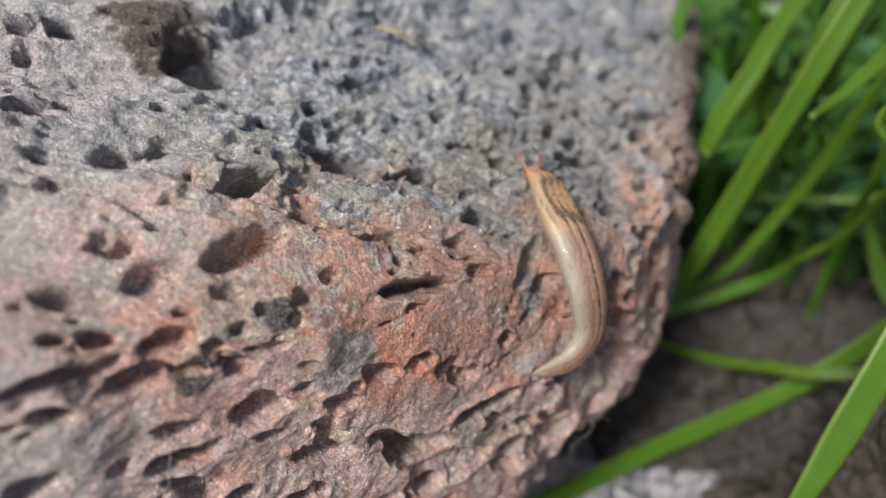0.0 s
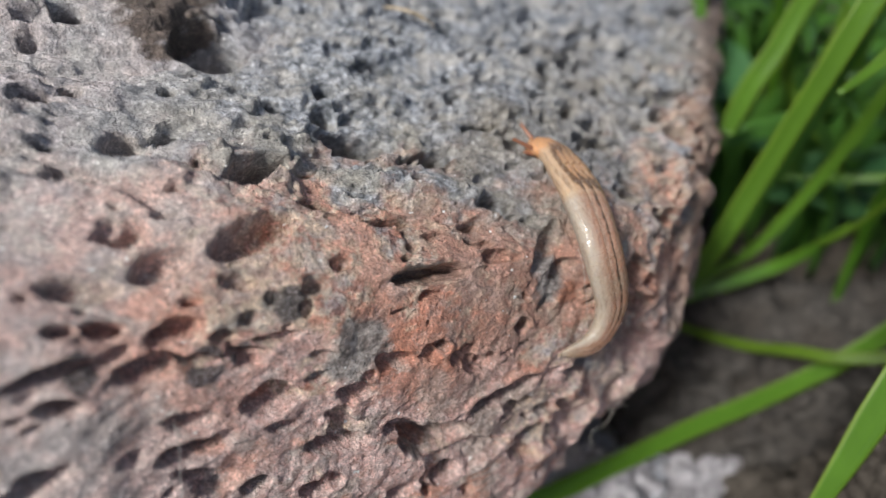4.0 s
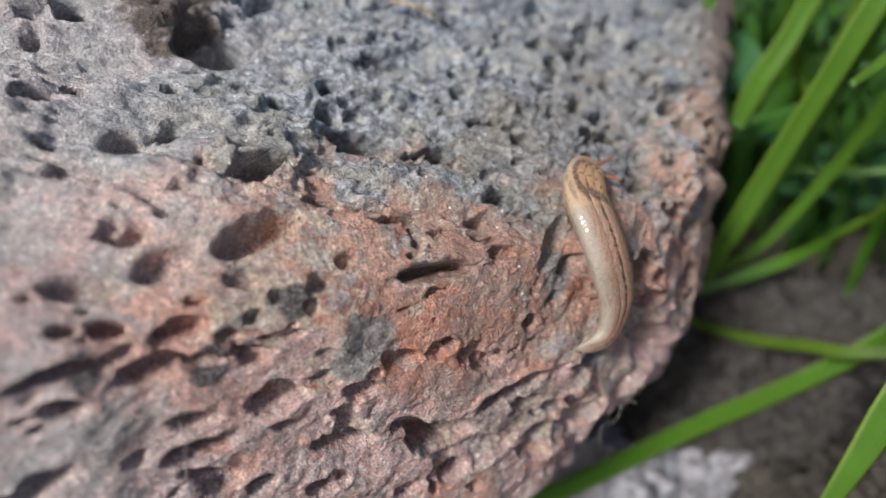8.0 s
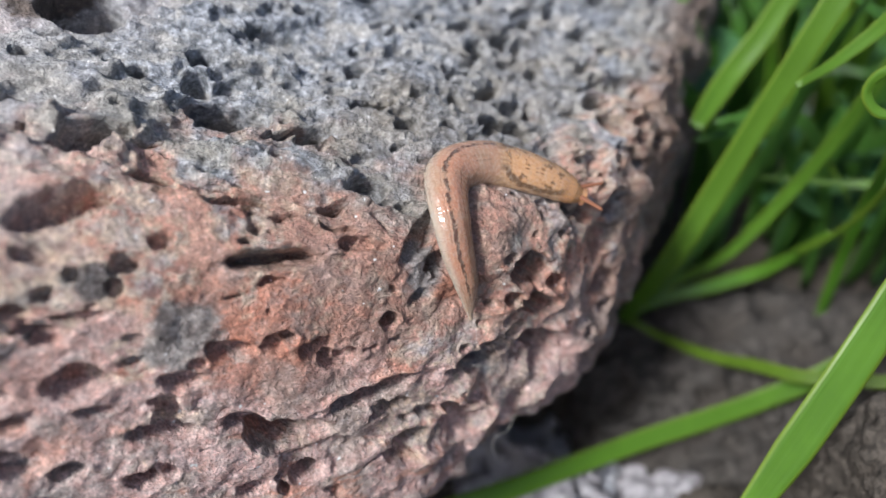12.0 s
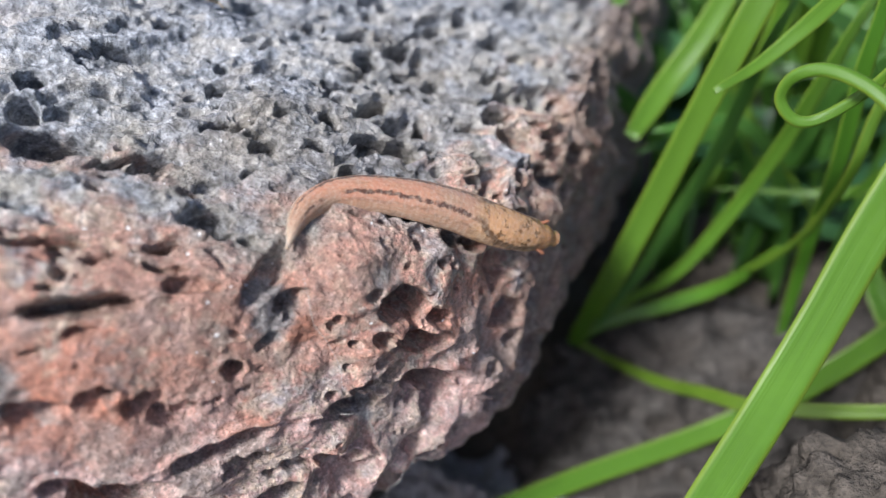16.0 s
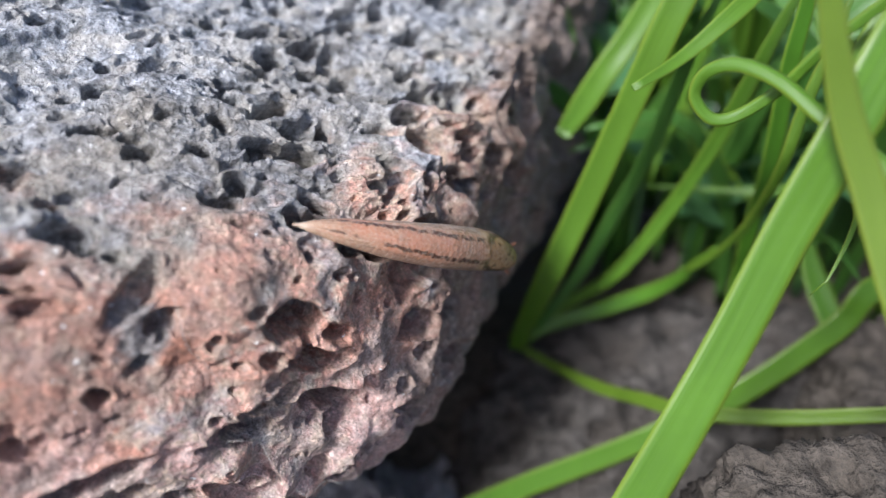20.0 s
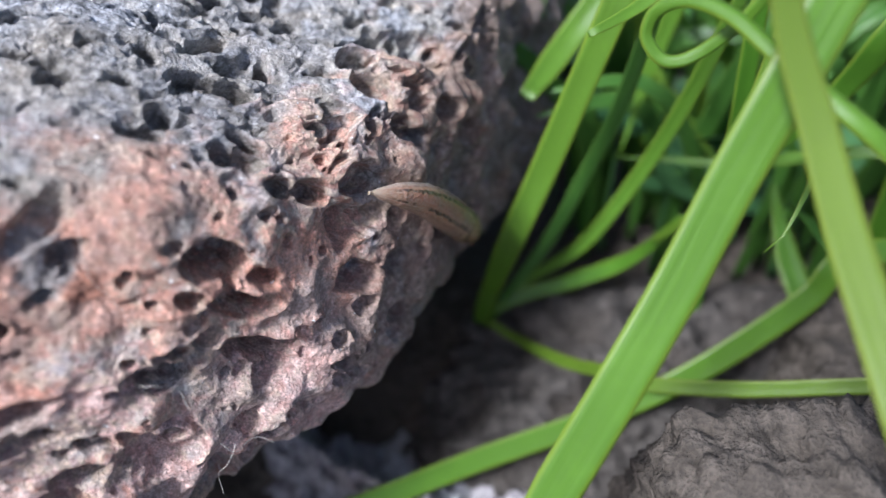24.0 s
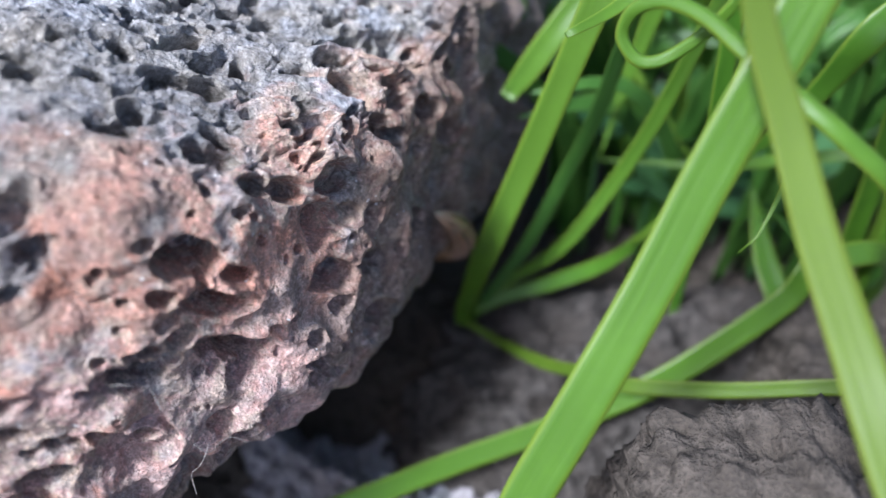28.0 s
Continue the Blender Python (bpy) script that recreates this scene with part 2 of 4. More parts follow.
def slug_material(name, lines):
    """Wet skin from tail (v = 0) to head (v = 1); u runs round the body, 0.5 on the back."""
    m = Nodes(name, 0.20, 0.5)
    m.bsdf.inputs["Subsurface Weight"].default_value = 0.25
    m.bsdf.inputs["Subsurface Radius"].default_value = (0.0012, 0.0007, 0.0004)
    sep = m.add("ShaderNodeSeparateXYZ")
    m.link(m.add("ShaderNodeUVMap").outputs[0], sep.inputs[0])
    across, s = sep.outputs[0], sep.outputs[1]
    skin_at = m.add("ShaderNodeCombineXYZ")
    m.link(m.math("MULTIPLY", across, 0.020), skin_at.inputs[0])
    m.link(m.math("MULTIPLY", s, 0.050), skin_at.inputs[1])
    m.pos = skin_at.outputs[0]
    wob = m.noise(520, 4, 0.7)
    slow = m.noise(170, 2)
    fine = m.noise(1500, 3)
    streaks = m.noise(620, 4, 0.65, m.scaled(1.6, 0.4, 1))
    side = m.math("ABSOLUTE", m.math("SUBTRACT", across, 0.5))
    # flank, back and the warmer rear half of the back
    warm = m.math("MULTIPLY", m.ramp(s, 0.03, 0.16), m.math("SUBTRACT", 1.0, m.math("MULTIPLY", m.ramp(s, 0.40, 0.66), 0.55)))
    back = m.mix(m.math("MULTIPLY", warm, m.ramp(slow, 0.30, 0.62)), (0.35, 0.225, 0.15), (0.41, 0.195, 0.12))
    reach = m.math("ADD", side, m.math("MULTIPLY", m.math("SUBTRACT", slow, 0.5), 0.10))
    flank = m.mix(m.ramp(m.math("ADD", across, m.math("MULTIPLY", m.math("SUBTRACT", slow, 0.5), 0.2)), 0.42, 0.58), (0.34, 0.22, 0.145), (0.38, 0.325, 0.26))
    col = m.mix(m.ramp(reach, 0.11, 0.25), back, flank)
    col = m.mix(m.math("MULTIPLY", m.ramp(streaks, 0.50, 0.68), 0.45), col, (0.20, 0.12, 0.075))
    shield = m.ramp(s, 0.64, 0.69)
    for at, wide, strength in ((0.088, 0.026, 0.95), (0.165, 0.018, 0.3)):
        off = m.math("ADD", m.math("SUBTRACT", side, at), m.math("MULTIPLY", m.math("SUBTRACT", wob, 0.5), 0.10))
        line = m.math("SUBTRACT", 1.0, m.ramp(m.math("ABSOLUTE", off), wide * 0.4, wide))
        line = m.math("MULTIPLY", line, m.ramp(m.noise(300, 3, 0.6, m.scaled(1, 1.0 + at, 1)), 0.38, 0.52))
        line = m.math("MULTIPLY", line, m.math("SUBTRACT", m.ramp(s, 0.05, 0.12), shield))
        col = m.mix(m.math("MULTIPLY", line, strength * lines), col, (0.075, 0.04, 0.028))
    # the golden oval shield with its dark border
    oval = m.math("SQRT", m.math("ADD", m.math("POWER", m.math("DIVIDE", m.math("SUBTRACT", s, 0.81), 0.135), 2.0), m.math("POWER", m.math("DIVIDE", side, 0.19), 2.0)))
    oval = m.math("ADD", oval, m.math("MULTIPLY", m.math("SUBTRACT", wob, 0.5), 0.40))
    inside = m.math("SUBTRACT", 1.0, m.ramp(oval, 0.80, 1.05))
    col = m.mix(m.math("MULTIPLY", shield, 0.62), col, m.mix(m.ramp(streaks, 0.46, 0.60), (0.52, 0.33, 0.175), (0.27, 0.165, 0.085)))
    col = m.mix(m.math("MULTIPLY", inside, 0.75), col, (0.52, 0.285, 0.135))
    spots = m.math("MULTIPLY", m.ramp(m.noise(620, 4, 0.65), 0.53, 0.60), inside)
    border = m.math("SUBTRACT", 1.0, m.ramp(m.math("ABSOLUTE", m.math("SUBTRACT", oval, 1.0)), 0.06, 0.20))
    border = m.math("MULTIPLY", border, m.ramp(side, 0.03, 0.09))
    col = m.mix(m.math("MULTIPLY", spots, 0.85), col, (0.12, 0.06, 0.025))
    col = m.mix(m.math("MULTIPLY", border, 0.9), col, (0.11, 0.06, 0.032))
    col = m.mix(m.ramp(s, 0.89, 0.95), col, m.mix(m.ramp(fine, 0.4, 0.65), (0.58, 0.30, 0.13), (0.42, 0.20, 0.09)))
    col = m.mix(m.math("MULTIPLY", m.math("SUBTRACT", 1.0, m.ramp(s, 0.0, 0.06)), 0.6), col, (0.50, 0.41, 0.31))
    col = m.mix(m.math("MULTIPLY", m.ramp(fine, 0.4, 0.7), 0.22), col, (0.56, 0.48, 0.38))
    skin = m.add("ShaderNodeTexVoronoi")
    m.link(m.pos, skin.inputs["Vector"])
    skin.inputs["Scale"].default_value = 1500
    return m.done(col, m.bump(skin.outputs["Distance"], 0.00022, 0.4))


LAVA = lava_material()
CLOD = stone_material("clod_earth", (0.036, 0.031, 0.025), (0.125, 0.107, 0.088), (0.082, 0.07, 0.057), 0.35)
EARTH = stone_material("dark_stone", (0.045, 0.041, 0.038), (0.14, 0.127, 0.113), (0.095, 0.083, 0.072))
PALE = stone_material("pale_stone", (0.22, 0.21, 0.225), (0.70, 0.68, 0.70), (0.48, 0.45, 0.47))
CHALK = stone_material("chalky_stone", (0.46, 0.48, 0.53), (0.80, 0.81, 0.84), (0.70, 0.70, 0.73))
SOIL = stone_material("dark_soil", (0.06, 0.05, 0.040), (0.16, 0.138, 0.110), (0.115, 0.096, 0.077))
GRASS = leaf_material("grass_blade", (0.048, 0.158, 0.012), (0.098, 0.261, 0.021), (0.210, 0.291, 0.030))
FAR_GRASS = leaf_material("far_grass", (0.037, 0.139, 0.019), (0.078, 0.226, 0.031), (0.131, 0.252, 0.044))
LIME = leaf_material("pale_blade", (0.069, 0.157, 0.012), (0.124, 0.235, 0.021), (0.210, 0.261, 0.031))
CLOVER = leaf_material("round_leaf", (0.044, 0.148, 0.052), (0.087, 0.235, 0.087), (0.139, 0.261, 0.087))
SKIN = slug_material("slug_skin", 1.0)
FLANK_SKIN = slug_material("slug_flank_skin", 0.12)
EYE_DARK = Nodes("tentacle", 0.3, 0.4).done((0.26, 0.11, 0.06))
STRAW = stone_material("dry_straw", (0.42, 0.33, 0.22), (0.68, 0.58, 0.44), (0.56, 0.45, 0.31))
FIBRE = Nodes("fibre", 0.5, 0.3).done((0.48, 0.45, 0.40))


# ---- shapes ----
def mesh_from(name, verts, faces, material, uvs=None, smooth=True):
    me = bpy.data.meshes.new(name)
    verts = np.asarray(verts, np.float32)
    faces = np.asarray(faces, np.int32)
    k = faces.shape[1]
    me.vertices.add(len(verts))
    me.vertices.foreach_set("co", verts.ravel())
    me.loops.add(faces.size)
    me.loops.foreach_set("vertex_index", faces.ravel())
    me.polygons.add(len(faces))
    me.polygons.foreach_set("loop_start", np.arange(0, faces.size, k, dtype=np.int32))
    me.polygons.foreach_set("use_smooth", np.full(len(faces), smooth))
    if uvs is not None:
        layer = me.uv_layers.new(name="UVMap")
        layer.data.foreach_set("uv", np.asarray(uvs, np.float32)[faces.ravel()].ravel())
    me.update(calc_edges=True)
    me.validate()
    me.materials.append(material)
    return me


def part(name, me, parent, label=""):
    ob = new(name, me)
    ob.parent = parent
    return tagged(ob, label)


def grid_faces(rows, cols, closed=False):
    """Quads over a rows x cols lattice; closed joins the last column to the first."""
    r, c = np.meshgrid(np.arange(rows - 1), np.arange(cols if closed else cols - 1), indexing="ij")
    r, c = r.ravel(), c.ravel()
    d = (c + 1) % cols
    return np.stack([r * cols + c, r * cols + d, (r + 1) * cols + d, (r + 1) * cols + c], 1)


def hashed(i, j, k, seed):
    """Even random numbers from whole cell numbers."""
    h = (i.astype(np.uint32) * np.uint32(374761393)) ^ (j.astype(np.uint32) * np.uint32(668265263)) ^ (k.astype(np.uint32) * np.uint32(2147483647)) ^ np.uint32(seed * 974711 + 11)
    h = (h ^ (h >> np.uint32(13))) * np.uint32(1274126177)
    h = (h ^ (h >> np.uint32(16))) * np.uint32(2246822519)
    h ^= h >> np.uint32(15)
    return (h & np.uint32(0xFFFFFF)).astype(np.float32) / np.float32(0xFFFFFF)


def lumps(p, size, seed):
    """Smooth noise of that grain, about -1 to 1."""
    q = p / size
    c = np.floor(q).astype(np.int64)
    f = (q - c).astype(np.float32)
    f = f * f * (3 - 2 * f)
    total = np.zeros(len(p), np.float32)
    for dx in (0, 1):
        for dy in (0, 1):
            for dz in (0, 1):
                w = (f[:, 0] if dx else 1 - f[:, 0]) * (f[:, 1] if dy else 1 - f[:, 1]) * (f[:, 2] if dz else 1 - f[:, 2])
                total += w * hashed(c[:, 0] + dx, c[:, 1] + dy, c[:, 2] + dz, seed)
    return total * 2 - 1


def bubbles(p, size, seed, share=0.6, least=0.35, most=0.75):
    """How deep gas bubbles of that size cut into the surface at p, as a part of the size."""
    q = p / size
    c = np.floor(q).astype(np.int64)
    f = (q - c).astype(np.float32)
    deep = np.zeros(len(p), np.float32)
    for dx in (-1, 0, 1):
        for dy in (-1, 0, 1):
            for dz in (-1, 0, 1):
                i, j, k = c[:, 0] + dx, c[:, 1] + dy, c[:, 2] + dz
                r = least + (most - least) * hashed(i, j, k, seed + 3) ** 2
                r = np.where(hashed(i, j, k, seed + 4) > share, np.float32(0.01), r)
                off = (dx + hashed(i, j, k, seed) - f[:, 0]) ** 2 + (dy + hashed(i, j, k, seed + 1) - f[:, 1]) ** 2 + (dz + hashed(i, j, k, seed + 2) - f[:, 2]) ** 2
                np.maximum(deep, np.sqrt(np.maximum(r * r - off, 0)), out=deep)
    return deep


# ---- the volcanic rock ----
# flat sides of the rock: outward normal, distance in millimetres
SIDES = [
    ((0.344, 0.005, 0.939), 95.6),
    ((0.564, -0.787, 0.252), -29.8),
    ((0.96, -0.275, 0.05), 25.8),
    ((0.70, -0.25, 0.67), 63.4),
    ((0.80, -0.58, 0.15), -8.8),
    ((0.62, -0.74, -0.25), -50.5),
    ((0.40, -0.30, -0.87), -44.5),
    ((-0.85, 0.50, 0.10), 122.0),
    ((0.05, 0.98, 0.20), 240.0),
    ((-0.97, -0.10, -0.20), 108.0),
    ((-0.25, -0.94, 0.20), -4.0),
    ((0.0, 0.0, -1.0), 14.0),
]
SIDE_N = np.array([np.array(n) / np.linalg.norm(n) for n, _ in SIDES], np.float64)
SIDE_D = np.array([d for _, d in SIDES])
ROUND = 2.5


def rock_form(p):
    """Height over the smooth form of the rock, and the outward normal; millimetres."""
    d = p @ SIDE_N.T - SIDE_D
    top = d.max(1)
    w = np.exp((d - top[:, None]) / ROUND)
    total = w.sum(1)
    n = (w @ SIDE_N) / total[:, None]
    return top + ROUND * np.log(total), n / np.linalg.norm(n, axis=1)[:, None]


def onto_rock(p):
    """The nearest places on the smooth form, and the normals there."""
    p = np.array(p, float)
    for _ in range(6):
        h, n = rock_form(p)
        p = p - n * h[:, None]
    return p, rock_form(p)[1]


PITS = []


def pit(x, y, z, half_length, half_width, slope=0, deep=1.0):
    PITS.append((x, y, z, half_length, half_width, slope, deep))


def pits_on_top():
    """Hollows in the grey upper face."""
    pit(-31.1, 59.4, 112.7, 4.0, 1.3, 17, 0.5)
    pit(-35.3, 56.4, 114.2, 0.6, 0.5, 16)
    pit(-20.5, 61.4, 108.0, 1.2, 0.6, 11)
    pit(-15.7, 71.7, 107.1, 6.0, 2.0, 46, 0.6)
    pit(-24.2, 65.2, 110.2, 3.8, 1.8, 44, 0.5)
    pit(-9.4, 80.0, 104.8, 2.6, 1.3, 14)
    pit(0.3, 82.1, 101.2, 4.4, 1.3, 30, 0.7)
    pit(-4.9, 81.8, 103.1, 0.7, 0.6, 21)
    pit(11.0, 85.9, 97.1, 2.3, 0.7, 35)
    pit(5.7, 81.3, 99.0, 1.9, 0.7, 19, 0.7)
    pit(14.3, 90.5, 96.0, 2.9, 1.6, 21, 0.6)
    pit(31.9, 112.9, 89.5, 5.1, 1.5, 24)
    pit(19.4, 89.6, 93.9, 1.0, 0.5, 19)
    pit(-37.8, 75.0, 115.3, 2.7, 1.1, 23, 0.5)
    pit(-25.6, 71.1, 110.8, 1.6, 0.8, 20, 0.6)
    pit(-25.9, 74.5, 110.9, 0.8, 0.6, 21)
    pit(-30.8, 68.6, 112.7, 1.2, 1.0, 20, 0.5)
    pit(-29.5, 87.2, 112.2, 2.1, 2.3, 25, 0.9)
    pit(-34.0, 83.1, 113.8, 2.7, 2.6, 24, 0.4)
    pit(-32.8, 80.2, 113.4, 1.3, 0.6, 23)
    pit(-32.3, 96.2, 113.1, 1.1, 1.0, 27)
    pit(-18.1, 83.0, 108.0, 5.0, 1.9, 46, 0.9)
    pit(-25.0, 81.7, 110.5, 0.6, 0.7, 23)
    pit(-6.5, 97.7, 103.7, 5.7, 2.9, 17)
    pit(-12.6, 105.8, 105.9, 1.7, 1.5, 27)
    pit(-11.6, 101.7, 105.5, 2.0, 1.5, 26)
    pit(-19.0, 100.1, 108.2, 1.4, 1.7, 27)
    pit(-29.5, 109.6, 112.0, 5.6, 4.4, 30)
    pit(-42.5, 90.5, 116.9, 1.1, 1.2, 27)
    pit(-51.0, 100.4, 120.0, 1.3, 1.2, 31)
    pit(-48.3, 105.5, 118.9, 2.2, 2.0, 32)
    pit(-45.3, 86.7, 118.0, 2.8, 1.0, 27)
    pit(3.6, 96.9, 100.0, 5.5, 1.4, 41, 0.8)
    pit(17.2, 104.7, 94.9, 2.2, 1.4, 24, 0.7)
    pit(-17.2, 67.0, 107.4, 1.2, 0.5, 41, 0.6)
    pit(6.8, 121.5, 98.7, 1.0, 1.2, 27)
    pit(8.2, 116.3, 98.2, 2.1, 1.6, 26, 0.7)
    pit(17.4, 121.7, 94.8, 0.9, 0.8, 26)
    pit(21.7, 122.2, 93.2, 1.1, 0.8, 26)
    pit(23.5, 115.2, 92.6, 1.4, 1.2, 24)
    pit(26.0, 135.2, 91.6, 2.4, 1.9, 28)
    pit(22.7, 140.2, 92.8, 4.1, 1.9, 57)
    pit(30.3, 140.8, 90.0, 3.7, 1.5, 55)
    pit(35.8, 153.5, 87.9, 2.7, 1.7, 50)
    pit(27.3, 142.6, 91.0, 2.0, 1.3, 29)
    pit(45.7, 152.6, 84.2, 4.1, 2.2, 53)
    pit(15.7, 140.6, 95.3, 1.6, 1.3, 30)
    pit(19.9, 149.8, 93.7, 1.4, 1.4, 32)
    pit(25.7, 154.3, 91.6, 1.5, 1.2, 32)
    pit(28.8, 121.8, 90.6, 4.1, 1.4, 61, 0.8)
    pit(24.2, 120.3, 92.3, 2.4, 1.8, -7, 0.8)
    pit(36.6, 122.2, 87.7, 1.3, 1.9, 24)
    pit(34.6, 114.2, 88.5, 3.5, 1.8, 30)
    pit(30.0, 110.9, 90.2, 2.4, 0.9, 54)
    pit(23.4, 107.8, 92.7, 1.6, 1.5, 23, 0.7)
    pit(28.8, 104.7, 90.6, 1.6, 1.2, 22)
    pit(38.4, 106.5, 86.8, 2.3, 0.9, -5)
    pit(47.5, 128.7, 83.6, 2.2, 1.7, 25)
    pit(45.7, 113.3, 83.7, 2.2, 1.1, 24)
    pit(5.5, 97.5, 99.3, 3.7, 1.7, 46, 0.7)
    pit(51.3, 125.3, 81.7, 3.7, 2.5, -8, 0.6)
    pit(59.4, 142.9, 78.6, 1.8, 2.1, 31)
    pit(39.4, 157.9, 86.5, 1.9, 1.6, 44)
    pit(50.3, 148.7, 82.5, 1.8, 1.2, 41)
    pit(52.7, 141.2, 81.6, 1.3, 1.5, 27)
    pit(8.6, 133.2, 97.9, 1.8, 1.2, 46, 0.7)
    pit(-2.8, 126.2, 102.2, 2.0, 1.3, 47, 0.7)
    pit(18.0, 112.6, 94.6, 1.7, 1.1, 39, 0.6)
    pit(37.0, 134.3, 87.5, 2.8, 1.4, 52, 0.7)
    pit(34.0, 131.2, 88.6, 1.5, 1.1, 26)
    pit(48.5, 129.9, 83.2, 2.7, 1.4, 32, 0.8)
    pit(62.2, 150.6, 77.5, 1.9, 1.3, 39)
    pit(50.7, 137.9, 82.4, 1.6, 1.4, 34)
    pit(59.5, 138.6, 78.2, 1.8, 1.4, 37)


def pits_in_front():
    """Hollows in the red front face."""
    pit(-31.4, 54.0, 111.6, 1.4, 0.7, 12)
    pit(-27.8, 55.6, 110.0, 2.0, 1.0, -1)
    pit(-31.8, 50.5, 108.6, 4.2, 1.1, 5)
    pit(-24.3, 54.1, 104.0, 3.7, 1.8, 3, 0.7)
    pit(-19.6, 56.7, 101.9, 2.4, 1.3, -10)
    pit(-15.3, 59.4, 100.7, 2.7, 0.6, -13)
    pit(-31.7, 49.0, 105.0, 2.2, 1.1, -26)
    pit(-34.9, 47.0, 106.1, 0.8, 0.6, -23)
    pit(5.9, 75.3, 97.2, 5.7, 1.4, 11)
    pit(14.7, 81.4, 94.5, 2.7, 1.1, 9, 0.5)
    pit(18.2, 77.8, 83.6, 1.4, 1.2, -20)
    pit(6.7, 70.8, 87.5, 1.2, 0.8, -21)
    pit(11.9, 72.5, 81.3, 2.8, 1.5, -22, 0.6)
    pit(0.6, 66.8, 89.0, 3.2, 1.4, -22, 0.5)
    pit(-4.7, 62.8, 88.3, 2.6, 1.3, -24, 0.6)
    pit(0.7, 63.4, 77.9, 2.6, 1.4, -16)
    pit(5.6, 65.1, 72.4, 6.5, 2.9, -22, 0.8)
    pit(15.4, 72.3, 72.9, 5.4, 1.7, 2)
    pit(-21.7, 53.0, 95.7, 2.8, 1.3, -13, 0.7)
    pit(-22.1, 51.4, 91.6, 3.8, 1.5, -12)
    pit(-21.9, 50.3, 87.7, 3.2, 1.2, -38)
    pit(-16.6, 52.2, 82.1, 1.9, 1.4, -11)
    pit(-12.9, 57.0, 88.7, 2.0, 1.0, -26, 0.6)
    pit(-7.1, 58.7, 80.9, 4.6, 1.4, -18, 0.7)
    pit(-10.4, 54.7, 75.9, 2.3, 1.4, -30)
    pit(4.1, 61.1, 63.0, 0.9, 1.5, 22)
    pit(7.1, 63.5, 63.9, 2.4, 2.1, -30)
    pit(-36.7, 43.1, 97.9, 1.7, 1.0, -42)
    pit(-12.6, 64.7, 104.5, 1.0, 0.8, 6, 0.6)
    pit(-9.1, 65.2, 101.9, 1.0, 1.2, -4, 0.5)
    pit(-12.2, 61.8, 100.6, 2.7, 0.7, -5, 0.6)
    pit(23.1, 75.4, 64.1, 2.6, 1.1, -28, 0.6)
    pit(30.2, 82.3, 69.0, 4.2, 2.3, -25)
    pit(36.8, 91.8, 80.4, 4.2, 2.3, -16)
    pit(37.5, 90.3, 74.6, 3.2, 1.7, -23)
    pit(39.1, 89.3, 65.6, 3.8, 2.1, -28)
    pit(19.4, 71.0, 57.8, 3.8, 1.6, -34, 0.6)
    pit(27.1, 78.1, 62.6, 2.8, 1.1, -29, 0.6)
    pit(35.6, 84.3, 45.0, 4.2, 2.3, -68, 0.7)
    pit(30.9, 83.9, 72.3, 1.5, 0.9, -23)
    pit(-2.9, 64.4, 89.4, 1.2, 0.7, -23, 0.5)
    pit(-7.7, 63.1, 95.6, 1.5, 0.7, -10, 0.4)
    pit(26.6, 79.8, 70.0, 2.0, 0.8, -24, 0.6)
    pit(18.3, 77.7, 83.1, 1.2, 1.3, -24)
    pit(24.9, 83.8, 85.8, 0.9, 0.5, 12)
    pit(32.0, 84.6, 71.9, 1.6, 1.1, -27)
    pit(34.1, 88.4, 78.2, 1.9, 1.1, -23)
    pit(37.7, 91.3, 76.9, 0.9, 1.2, -24)
    pit(37.5, 88.4, 67.9, 2.0, 1.4, -20, 0.7)
    pit(29.5, 81.8, 69.4, 1.6, 0.9, -29)
    pit(27.9, 81.8, 73.5, 0.8, 0.7, -2)
    pit(24.1, 75.9, 63.0, 1.8, 0.7, -33)
    pit(30.1, 79.5, 58.8, 1.7, 1.2, -26)
    pit(16.3, 73.3, 73.8, 6.7, 1.1, 2)
    pit(12.9, 73.1, 81.1, 1.7, 1.3, 1, 0.6)
    pit(22.4, 85.9, 91.4, 4.7, 1.9, 63, 0.3)
    pit(29.5, 86.6, 83.7, 0.7, 0.6, -18)
    pit(30.9, 86.2, 79.5, 1.0, 0.6, -23)
    pit(31.1, 81.3, 42.3, 4.2, 6.8, -26)
    pit(30.0, 79.5, 58.7, 2.0, 1.5, -20)
    pit(20.9, 72.8, 60.5, 3.6, 1.9, -9, 0.8)
    pit(24.1, 75.9, 63.0, 1.3, 0.8, -29)


